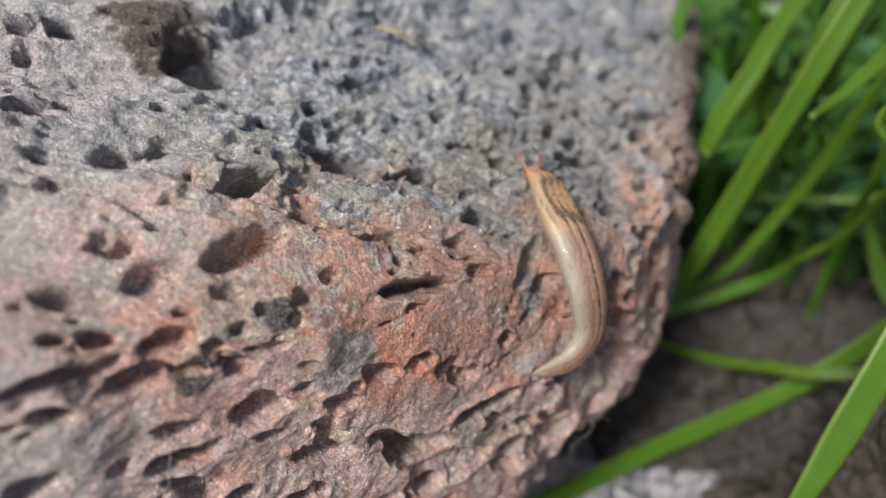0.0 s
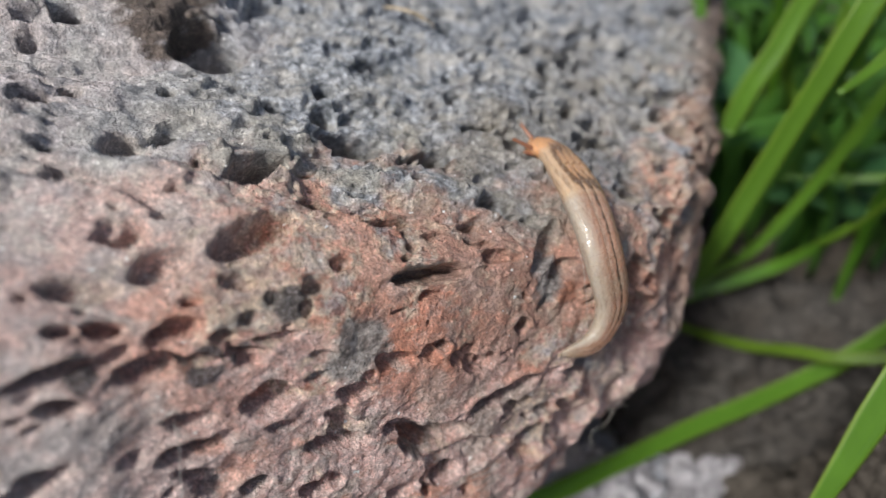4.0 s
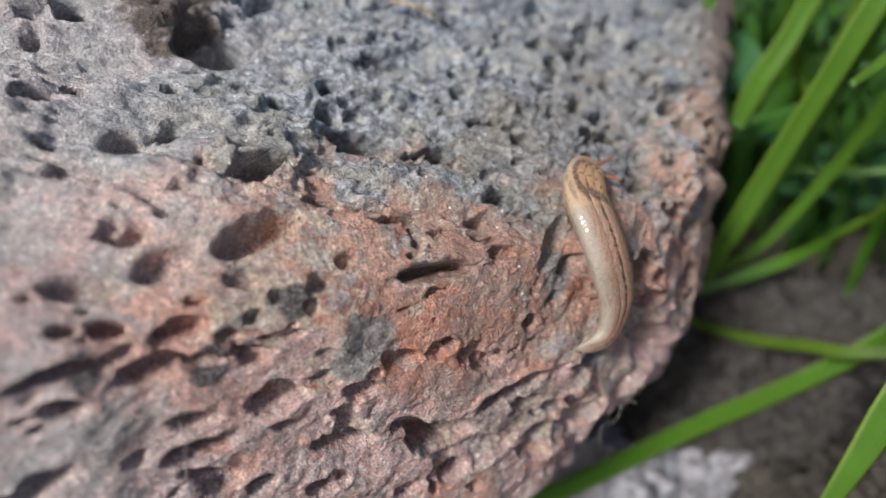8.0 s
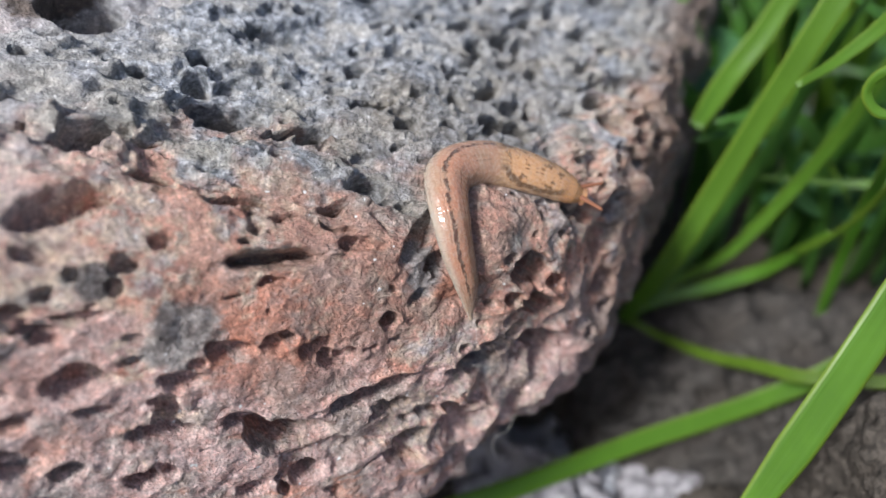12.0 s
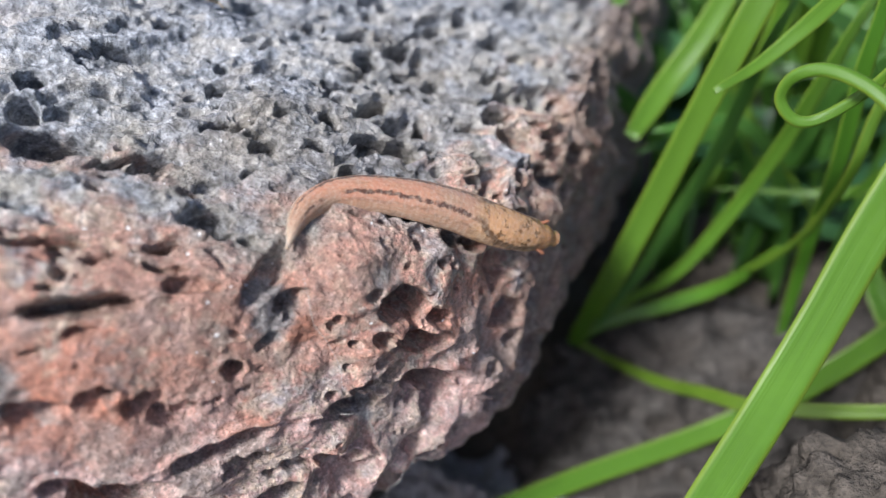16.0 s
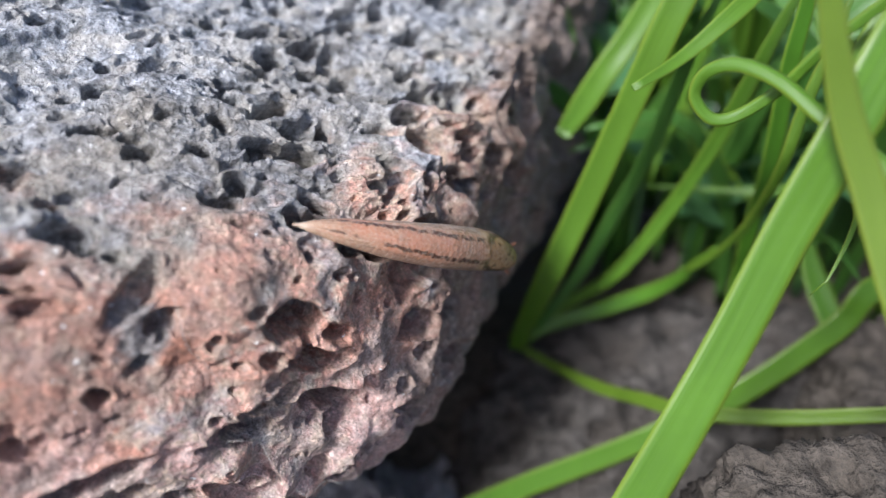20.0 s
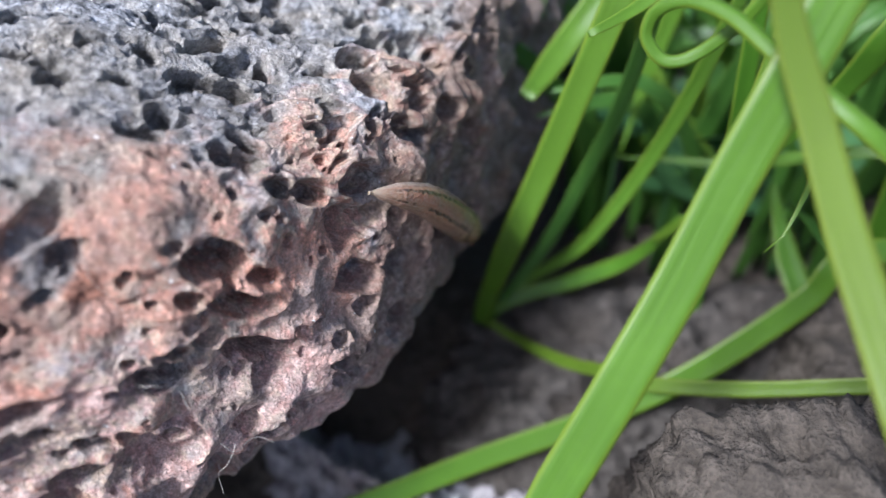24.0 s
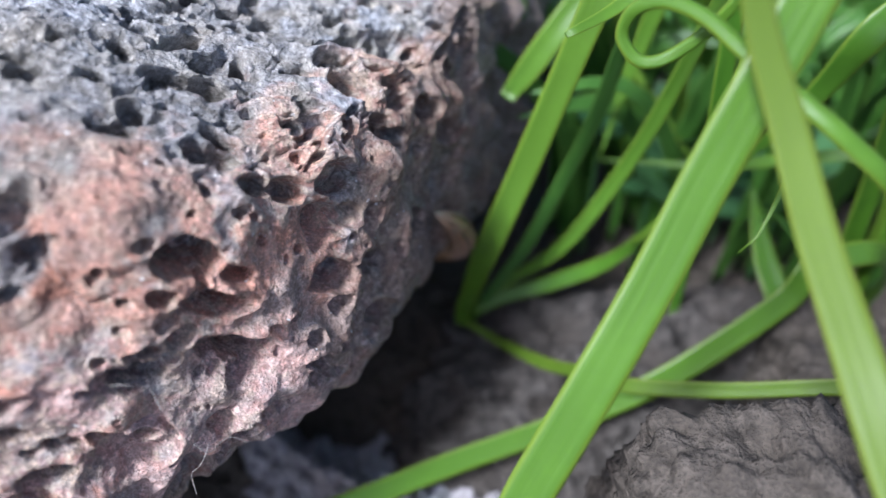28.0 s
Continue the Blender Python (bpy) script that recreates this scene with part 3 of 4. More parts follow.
def pits_at_corner():
    """Hollows round the outer corner."""
    pit(43.1, 101.8, 82.9, 2.4, 1.3, 12)
    pit(48.4, 112.0, 81.8, 0.8, 0.5, 22)
    pit(51.8, 117.8, 80.6, 1.3, 1.0, 24)
    pit(56.6, 123.2, 77.3, 2.9, 1.9, 21, 0.7)
    pit(51.0, 106.5, 72.6, 4.2, 2.3, -23, 0.6)
    pit(50.6, 103.4, 65.0, 4.2, 2.3, -29, 0.8)
    pit(41.1, 94.2, 75.3, 2.4, 1.3, -25)
    pit(40.1, 92.2, 72.2, 3.5, 1.9, -13)
    pit(41.3, 91.0, 63.3, 4.2, 2.3, -14, 0.9)
    pit(47.3, 97.4, 59.3, 1.7, 1.2, -37)
    pit(41.9, 89.7, 51.5, 1.4, 2.2, 44)
    pit(47.9, 97.1, 53.9, 1.4, 2.3, 36)
    pit(46.9, 104.6, 80.0, 3.0, 1.7, -1)
    pit(51.9, 110.8, 77.1, 4.2, 2.3, 9, 0.6)
    pit(56.4, 129.6, 79.1, 2.3, 1.3, 34)
    pit(47.1, 109.2, 82.2, 1.2, 0.8, 25)
    pit(49.0, 112.3, 81.4, 0.9, 0.7, 27)
    pit(57.8, 128.7, 77.8, 2.3, 1.3, 32)
    pit(58.5, 124.0, 73.8, 4.2, 2.3, -18, 0.7)
    pit(53.1, 109.5, 71.0, 3.1, 1.8, -19, 0.5)
    pit(40.1, 89.0, 60.1, 1.3, 1.0, -32)
    pit(41.0, 88.7, 50.1, 2.1, 1.4, -50, 0.7)
    pit(47.3, 97.2, 59.0, 1.6, 0.9, -32)
    pit(45.8, 96.5, 64.3, 1.0, 0.6, -28)
    pit(55.3, 111.0, 60.3, 4.2, 2.3, -25, 0.6)
    pit(56.0, 121.8, 77.5, 2.5, 1.4, 25)
    pit(64.6, 144.5, 73.5, 2.6, 1.4, 23)
    pit(67.1, 154.1, 73.5, 2.7, 1.5, 32)
    pit(61.6, 133.3, 73.1, 3.3, 1.8, 10)
    pit(64.9, 140.1, 63.7, 4.2, 2.3, -22, 0.8)
    pit(60.2, 123.3, 57.2, 4.2, 2.3, -31, 0.6)
    pit(55.6, 109.6, 49.6, 4.2, 2.3, -35, 0.6)
    pit(48.5, 97.5, 50.2, 2.3, 1.3, -26, 0.6)


def volcanic_rock(count=1120):
    """A closed lattice drawn over a ball, pressed onto the form, with gas bubbles cut into it."""
    u = np.linspace(-1, 1, count)
    a, b = np.meshgrid(u, u, indexing="ij")
    a, b = a.ravel(), b.ravel()
    r = np.maximum(np.abs(a), np.abs(b))
    h = np.sqrt(a * a + b * b) + 1e-12
    turn = 1.80 * r + (math.pi - 1.80) * r ** 10
    axis = np.array((0.22, -0.50, 0.84))
    axis /= np.linalg.norm(axis)
    e1 = np.cross((0, 1, 0.3), axis)
    e1 /= np.linalg.norm(e1)
    e2 = np.cross(axis, e1)
    way = np.cos(turn)[:, None] * axis + np.sin(turn)[:, None] * ((a / h)[:, None] * e1 + (b / h)[:, None] * e2)
    mid = np.array((10.0, 118.0, 50.0))
    toward = way @ SIDE_N.T
    gap = SIDE_D - SIDE_N @ mid
    far = np.where(toward > 1e-4, gap / np.maximum(toward, 1e-4), 1e6).min(1)
    p = mid + way * far[:, None]
    for _ in range(3):
        height, n = rock_form(p)
        p = p - way * (height / np.maximum((way * n).sum(1), 0.25))[:, None]
    _, n = rock_form(p)
    q = p.astype(np.float32)
    grain = np.array((0.85, 0.45, -0.22), np.float32)
    grain /= np.linalg.norm(grain)
    # 1 on the matt red faces, 0 on the platy grey top; spongy on the far part of the top
    front = np.clip((0.25 * q[:, 0] - 0.97 * q[:, 1] + 86 + 3.0 * lumps(q, 9.0, 12)) / 9, 0, 1)
    front = np.maximum(front, np.clip((0.82 - n[:, 2]) / 0.22, 0, 1)).astype(np.float32)
    spongy = (np.clip((0.7 * q[:, 0] + q[:, 1] - 112) / 26, 0, 1) * (1 - front)).astype(np.float32)
    knobby = (np.clip((q[:, 0] - 12) / 18, 0, 1) * front).astype(np.float32)
    along = q @ grain - 60
    long = q - ((0.55 - 0.05 * spongy - 0.22 * front - 0.18 * knobby) * along)[:, None] * grain
    warp = np.stack([lumps(q, 2.6, 7), lumps(q, 2.6, 8), lumps(q, 2.6, 9)], 1) * 0.6 + np.stack([lumps(q, 1.1, 17), lumps(q, 1.1, 18), lumps(q, 1.1, 19)], 1) * 0.28
    long = long + warp
    steps = 2.4 * (lumps(long, 7.0, 2) + 0.35 * lumps(long, 2.6, 6))
    ledges = np.floor(steps) + np.clip((steps - np.floor(steps) - 0.30) / 0.25, 0, 1)
    steps = 2.0 * lumps(long, 2.4, 13)
    plates = np.floor(steps) + np.clip((steps - np.floor(steps) - 0.35) / 0.3, 0, 1)
    shelf = np.exp(-((0.25 * q[:, 0] - 0.97 * q[:, 1] + 81) / 5.5) ** 2) * np.clip((34 - q[:, 0]) / 10, 0, 1)
    platy = np.maximum((1 - front) * (1 - 0.25 * spongy), 0.85 * shelf)
    down = 1.5 * lumps(q, 19, 1) + (0.05 + 0.97 * platy) * ledges + 0.42 * platy * plates + (0.12 + 0.36 * platy) * lumps(long, 2.7, 3)
    rugged = (1 - front) * np.clip((18 - q[:, 0]) / 12, 0, 1)
    down += rugged * (1.3 * lumps(long, 11.0, 19) + 0.5 * ledges)
    down += front * (0.75 * lumps(q, 6.5, 10) + (0.30 + 0.5 * knobby) * lumps(q, 3.1, 11) + 0.17 * lumps(q, 1.5, 14) + 0.13 * lumps(q, 0.8, 15))
    down += knobby * (1.0 + 0.5 * np.clip((84 - q[:, 2]) / 10, 0, 1)) * (1.1 * lumps(q, 4.6, 16) + 1.2 * lumps(q, 8.0, 18))

    def crisp(hollow):
        return 1.25 * hollow * np.clip((hollow - 0.07) / 0.16, 0, 1)

    cut = 8.0 * crisp(bubbles(long, 7.5, 20, 0.07 + 0.04 * spongy)) * (1 - 0.5 * front)
    cut = np.maximum(cut, (6.6 - 1.6 * front) * crisp(bubbles(long + 3.3, 3.6, 30, 0.10 + 0.17 * spongy + 0.01 * front + 0.06 * knobby)))
    cut = np.maximum(cut, 2.6 * crisp(bubbles(long + 1.7, 1.7, 40, 0.20 - 0.14 * front + 0.12 * spongy + 0.05 * knobby)))
    for x, y, z, length, width, slope, deep in PITS:
        near = np.nonzero(((q - np.array((x, y, z), np.float32)) ** 2).sum(1) < (2.2 * max(length, width)) ** 2)[0]
        if not len(near):
            continue
        c, cn = onto_rock([(x, y, z)])
        east = np.array((1.0, 0.0, 0.0)) - cn[0] * cn[0][0]
        east /= np.linalg.norm(east)
        north = np.cross(cn[0], east)
        s, t = math.sin(radians(slope)), math.cos(radians(slope))
        off = q[near] - c[0] + min(0.8, 0.30 + 0.16 * width) * warp[near]
        du, dv = off @ (t * east + s * north) / (1.08 * length), off @ (t * north - s * east) / (1.12 * width)
        d = np.sqrt(du * du + dv * dv)
        bowl = deep * min((2.6 if cn[0][2] > 0.85 else 2.3) * width + 0.4 * length, 10.0) * np.clip(1.9 * (1.05 - d ** 2.4), 0, 1)
        cut[near] = np.maximum(cut[near] * np.clip(d * 0.9 - 0.35, 0.0, 1), bowl)
        down[near] += deep * 0.35 * np.exp(-((d - 1.25) / 0.22) ** 2) * (dv > 0)
    sharp = (0.07 + 0.52 * platy) * np.abs(lumps(long, 1.6, 4)) + (0.10 + 0.16 * platy) * np.abs(lumps(q, 0.9, 5))
    up = np.array((0.0, 0.75, 0.66)) - n * (n @ np.array((0.0, 0.75, 0.66)))[:, None]
    lean = np.clip(cut - 0.6, 0, 5.0) * (0.42 - 0.30 * front)
    p = p + n * (down + 0.7 - cut + sharp)[:, None] + up * lean[:, None]
    q = p.astype(np.float32)
    inner = np.clip(cut / 2.0, 0, 1)
    p = p + (n * (0.30 * lumps(q, 1.1, 60))[:, None] + up * (0.30 * lumps(q, 1.4, 61))[:, None]) * inner[:, None]
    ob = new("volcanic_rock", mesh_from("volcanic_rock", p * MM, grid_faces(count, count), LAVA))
    return tagged(ob, "large pitted volcanic rock, grey on top and brick red in front", "rock")


pits_on_top()
pits_in_front()
pits_at_corner()
ROCK = volcanic_rock()


# ---- ground ----
def ground():
    """Dark soil: one sheet, fine near the rock and ever coarser out to the horizon."""
    count = 420
    u = np.linspace(-1, 1, count)
    g = np.sign(u) * (0.16 * np.abs(u) + 60.0 * np.abs(u) ** 14)
    x, y = np.meshgrid(g + 0.09, g + 0.13, indexing="ij")
    p = np.stack([x.ravel() * 1000, y.ravel() * 1000, np.zeros(x.size)], 1).astype(np.float32)
    near = np.exp(-((p[:, 0] - 67) ** 2 + (p[:, 1] - 150) ** 2) / 26.0 ** 2)
    fade = np.clip(1.6 - np.hypot(p[:, 0] - 90, p[:, 1] - 130) / 220, 0, 1)
    z = -25 + 18 * near + fade * (4.0 * lumps(p, 30, 50) + 2.6 * lumps(p, 12, 51) + 1.3 * lumps(p, 5, 52) + 0.8 * np.abs(lumps(p, 2.2, 53)))
    p[:, 2] = z
    ob = new("ground", mesh_from("ground", p * MM, grid_faces(count, count), SOIL))
    return tagged(ob, "dark crumbly soil with small clods", "ground", kind="structure")


ground()


def stone(name, at, size, material, label, seed, turn=0.0, rough=0.16, count=150, boxy=False):
    """A broken lump: a rounded box pressed into facets and pitted. Centre and half sizes in millimetres."""
    u = np.linspace(-1, 1, count)
    a, b = np.meshgrid(u, u, indexing="ij")
    a, b = a.ravel(), b.ravel()
    r = np.maximum(np.abs(a), np.abs(b))
    h = np.sqrt(a * a + b * b) + 1e-12
    t = math.pi * (0.72 * r + 0.28 * r ** 4)
    way = np.stack([np.sin(t) * a / h, np.sin(t) * b / h, np.cos(t)], 1)
    rng = np.random.RandomState(seed)
    n = rng.normal(size=(11, 3))
    n /= np.linalg.norm(n, axis=1)[:, None]
    d = rng.uniform(0.78, 1.0, 11)
    if boxy:
        n = np.array(((-0.12, 0.02, 1), (-1, 0.05, 0.12), (1, 0, 0.1), (0.1, -1, 0.1), (-0.12, 1, 0.2), (0, 0, -1), (-0.6, 0.5, 0.75), (0.5, 0.6, 0.6))) 
        n /= np.linalg.norm(n, axis=1)[:, None]
        d = np.array((0.95, 0.95, 1.0, 1.0, 0.95, 1.0, 1.8, 1.5))
    toward = np.maximum(way @ n.T, 0.02)
    far = -np.log(np.exp(-34 * np.minimum(d / toward, 2.0)).sum(1)) / 34
    p = (way * np.clip(far, 0.4, 1.75)[:, None] * np.array(size)).astype(np.float32)
    s = min(size)
    down = rough * s * (0.5 * lumps(p + seed * 7, s * 0.7, seed) + 0.3 * lumps(p, s * 0.3, seed + 1) + 0.2 * np.abs(lumps(p, s * 0.12, seed + 2)))
    down -= 0.10 * s * bubbles(p, s * 0.2, seed + 5, 0.4) * 2
    if boxy:
        down += 2.8 * lumps(p, 11.0, seed + 6) + 1.3 * lumps(p, 4.5, seed + 4) + 3.4 * bubbles(p, 4.2, seed + 8, 0.8) + 1.9 * bubbles(p, 2.0, seed + 9, 0.85) + 0.9 * bubbles(p, 1.0, seed + 3, 0.9)
        down -= 7.0 * bubbles(p + 2.0, 8.5, seed + 13, 0.14) + 4.0 * bubbles(p, 3.4, seed + 16, 0.12)
    else:
        down += 0.5 * np.abs(lumps(p, 1.0, seed + 3)) + 2.2 * np.abs(lumps(p, 3.6, seed + 4)) + 1.0 * np.abs(lumps(p, 1.9, seed + 7)) + 2.6 * lumps(p, 9.0, seed + 6) + 1.3 * np.floor(2.5 * lumps(p, 5.0, seed + 8)) - 5.0 * bubbles(p, 3.0, seed + 9, 0.36) - 6.0 * bubbles(p, 8.0, seed + 13, 0.25)
    p = p + way * down[:, None]
    ob = new(name, mesh_from(name, p * MM, grid_faces(count, count), material))
    ob.matrix_world = pose(at[0] * MM, at[1] * MM, at[2] * MM, 0, 0, turn)
    if boxy:
        for i in rng.choice(np.nonzero((way[:, 2] > 0.35) & (r < 0.7))[0], 46, replace=False):
            crumb(ob, p[i] * 0.985, rng.uniform(1.2, 4.0), material, rng)
    return tagged(ob, label, "stone")


def crumb(clod, at, size, material, rng):
    """A crumb of earth baked onto a clod."""
    u = np.linspace(-1, 1, 22)
    a, b = np.meshgrid(u, u, indexing="ij")
    a, b = a.ravel(), b.ravel()
    h = np.sqrt(a * a + b * b) + 1e-12
    t = math.pi * np.maximum(np.abs(a), np.abs(b))
    way = np.stack([np.sin(t) * a / h, np.sin(t) * b / h, np.cos(t)], 1).astype(np.float32)
    shift = rng.uniform(0, 90, 3).astype(np.float32)
    v = way * (size * (0.8 + 0.28 * lumps(way + shift, 0.9, 3) + 0.14 * lumps(way + shift, 0.4, 4)))[:, None] * rng.uniform(0.6, 1.1, 3)
    return part("crumb", mesh_from("crumb", (v + at) * MM, grid_faces(22, 22), material), clod)


stone("earth_clod", (140, 59, 17), (50, 44, 44), CLOD, "rough grey-brown clod of dried earth with small hollows", 61, 4, count=330, boxy=True)
stone("earth_clod", (160, 118, -8), (30, 26, 34), CLOD, "dull brown clod lying behind the grass", 62, -15, count=200, boxy=True)
stone("stone", (116, 160, -37), (50, 34, 24), EARTH, "flat dusty grey-brown stone on the soil", 63, 10, count=220)
stone("stone", (53, 110, -29), (14, 10, 12), CHALK, "pale blue-grey angular stone beside the rock", 64, 35)
stone("stone", (33, 112, -30), (22, 14, 15), PALE, "mottled grey-lilac stone under the overhanging rock", 65, -40, count=200)
stone("stone", (70, 106, -31), (10, 8, 12), PALE, "small grey stone lying under a grass blade", 68, 50)
stone("stone", (84, 98, -26), (16, 11, 10), CLOD, "small brown stone on the soil", 66, 15)


# ---- grass ----
def spline(points, count):
    """An even curve through the points."""
    p = np.array(points, float)
    p = np.vstack([2 * p[0] - p[1], p, 2 * p[-1] - p[-2]])
    out = []
    for i in range(1, len(p) - 2):
        t = np.linspace(0, 1, 24, endpoint=False)[:, None]
        a, b, c, d = p[i - 1], p[i], p[i + 1], p[i + 2]
        out.append(0.5 * (2 * b + (c - a) * t + (2 * a - 5 * b + 4 * c - d) * t ** 2 + (3 * b - a - 3 * c + d) * t ** 3))
    q = np.vstack(out + [p[-2][None]])
    s = np.r_[0, np.cumsum(np.linalg.norm(np.diff(q, axis=0), axis=1))]
    at = np.linspace(0, s[-1], count)
    return np.stack([np.interp(at, s, q[:, k]) for k in range(3)], 1)


def blade_mesh(points, width, face=(0, -0.7, 0.7), root=0.6, tip=0.0, keel=0.12, thick=0.35, twist=0.0, count=64, point=0.25):
    """A leaf blade along the points (millimetres), grooved, with edges that thin out. Returns vertices, faces and uvs."""
    c = spline(points, count)
    t = np.gradient(c, axis=0)
    t /= np.linalg.norm(t, axis=1)[:, None]
    f = np.array(face, float)
    side = np.cross(t, f)
    side /= np.linalg.norm(side, axis=1)[:, None]
    out = np.cross(side, t)
    s = np.linspace(0, 1, count)
    turn = radians(twist) * s
    side, out = np.cos(turn)[:, None] * side + np.sin(turn)[:, None] * out, np.cos(turn)[:, None] * out - np.sin(turn)[:, None] * side
    w = 0.5 * width * np.minimum(1, root + (1 - root) * s / 0.3)
    w = w * np.clip(tip + (1 - tip) * (1 - s) / point, 0.03, 1) ** 0.75
    w = w * (1 + 0.03 * np.sin(9 * s + width) + 0.015 * np.sin(31 * s))
    m = 9
    k = np.linspace(-1, 1, m)
    top, low = [], []
    for x in k:
        drop = keel * (1 - abs(x)) - 0.05 * math.cos(3 * math.pi * x) * 0.5
        h = thick * 0.5 * math.sqrt(max(0.03, 1 - x * x))
        base = c + side * (w * x)[:, None] - out * (drop * w)[:, None]
        top.append(base + out * np.minimum(h, w * 0.6)[:, None])
        low.append(base - out * np.minimum(h, w * 0.6)[:, None])
    ring = top + low[::-1]
    v = np.stack(ring, 1).reshape(-1, 3)
    across = np.r_[np.linspace(0, 1, m), np.linspace(1, 0, m)]
    uv = np.stack([np.tile(across, count), np.repeat(s * len(points), 2 * m)], 1)
    faces = grid_faces(count, 2 * m, True)
    ends = []
    for row in (0, count - 1):
        o = row * 2 * m
        for i in range(m - 1):
            q = [o + i, o + i + 1, o + 2 * m - 2 - i, o + 2 * m - 1 - i]
            ends.append(q if row else q[::-1])
    return v, np.vstack([faces, np.array(ends)]), uv


def blade(tuft, points, width, skin=None, **how):
    v, f, uv = blade_mesh(points, width, **how)
    base = np.array(tuft.location) / MM
    return part("blade", mesh_from("blade", (v - base) * MM, f, skin or GRASS, uv), tuft)


def tuft(x, y, z, label):
    ob = new("grass_tuft")
    ob.location = (x * MM, y * MM, z * MM)
    return tagged(ob, label, "grass", "grass tufts")


near_tuft = tuft(67, 150, -8, "tuft of bright green grass growing beside the rock")
blade(near_tuft, [(66.5, 150, -9), (67.5, 147, 5), (69.5, 143.1, 18), (73, 140.3, 35.2), (78.7, 143.6, 52.3), (84.3, 146.6, 70.6), (88.3, 148.5, 83.7), (92, 151, 94), (98, 156, 106), (105, 162, 119), (114, 170, 130)], 5.4, root=0.6)
blade(near_tuft, [(68, 151, -9), (70, 151, 0), (78, 154, 8), (90, 153, 23), (99, 155, 41), (105, 156, 58), (109, 157, 73), (113, 159, 87), (120, 164, 100)], 3.2, root=0.35, keel=0.2)
blade(near_tuft, [(66, 149, -9), (70, 151, -1), (78, 153, 4), (89, 153, 10), (101, 151, 21), (108, 145, 40)], 3.7, root=0.4, point=0.4, tip=0.35)
blade(near_tuft, [(104, 147.5, 30), (108, 144, 40), (110, 140, 52), (110, 135, 69), (111, 137, 80), (113, 140, 90), (116, 145, 102)], 2.0, LIME, thick=1.0, keel=0.0)
blade(near_tuft, [(66, 149, -9), (68, 148.2, -1.7), (75.7, 142.8, -0.8), (85.4, 130.5, 8.5), (93.4, 121.5, 18), (100.8, 115.5, 23.5), (115, 110.5, 31), (130.4, 107, 39), (147, 103, 47.5)], 2.9, LIME, root=0.5, point=0.1)
blade(near_tuft, [(68, 152, -9), (73, 152, 4), (82, 155, 21), (88, 157, 38), (93, 157, 56), (96, 158, 72), (98, 156, 86), (103, 158, 98)], 3.2, FAR_GRASS, keel=0.2)

right_tuft = tuft(166, 160, -16, "tuft of long arching green grass blades")
blade(right_tuft, [(166, 160, -17), (152, 150, 80), (131, 135, 114), (116, 122, 118), (107, 112, 110), (101.5, 105, 100), (96.5, 99, 89.5), (91.5, 92, 79), (85.5, 84, 69), (79, 76, 58), (72, 68, 46), (66, 62, 32)], 5.9, keel=0.05, thick=0.5, point=0.12, count=110)
blade(right_tuft, [(170, 165, -17), (168, 158, 10), (156, 148, 30), (139, 139, 35), (134, 135, 29), (123, 129, 22), (111, 124, 14), (99, 120.4, 7.4), (87, 116.4, 3.3), (68, 109.6, -0.5), (49, 100.7, -2), (36, 94.3, -2), (20, 86.5, -1), (2, 78, 0)], 5.2, keel=0.06, point=0.08, count=120)
blade(right_tuft, [(164, 165, -17), (160, 172, 60), (146, 168, 98), (130, 162, 105), (118, 157, 102), (107, 150, 99), (98, 142, 95), (90, 137, 90), (82.5, 131.5, 88.3)], 3.0, keel=0.2, point=0.1, tip=0.3, count=90)
blade(right_tuft, [(158, 118, -17), (138, 101, 62), (118, 97, 88), (110, 99, 95), (104, 104, 98), (100, 109, 99.5), (96, 114, 101), (92, 117.5, 101), (89, 119, 99), (88, 119, 96), (89, 118, 94), (91, 117, 93), (94, 117, 94), (98, 117, 98), (101, 117, 103), (105, 117, 108), (109, 117, 113), (117, 118, 123)], 2.5, thick=1.2, keel=0.0, count=260, face=(0.2, -0.75, 0.6), point=0.5, tip=0.35)
blade(right_tuft, [(165, 158, -17), (150, 150, 60), (128, 136, 100), (112, 124, 108), (106, 118, 99), (108, 116, 92), (110, 113, 86), (111, 111, 81), (110, 109, 77), (108, 106, 74), (106, 105, 72)], 2.2, thick=0.8, keel=0.0, point=0.2)
blade(right_tuft, [(160, 150, -17), (148, 132, 8), (144, 142, 9), (141, 153, 12), (138, 162, 18), (135, 172, 28)], 6.0)
blade(right_tuft, [(160, 158, -17), (150, 154, 50), (140, 149, 84), (135, 147, 84), (132, 146, 80), (130, 148, 71), (127, 150, 61), (120, 154, 45)], 5.5)

front_tuft = tuft(127, 30, -21, "tall green grass blade standing close before the camera")
blade(front_tuft, [(127, 30, -22), (122.5, 38, 30), (118.5, 53, 63), (114.3, 63.3, 74), (111.2, 71.4, 79.6), (108.2, 80, 85.2), (104.5, 88.1, 92.1), (100.9, 95.2, 100), (97.7, 99.4, 106.4), (95.5, 101.9, 112.2), (92.5, 105, 121)], 7.6, LIME, count=90, face=(-0.2, -0.7, 0.6), point=0.75, tip=0.2, keel=0.1, thick=0.5)

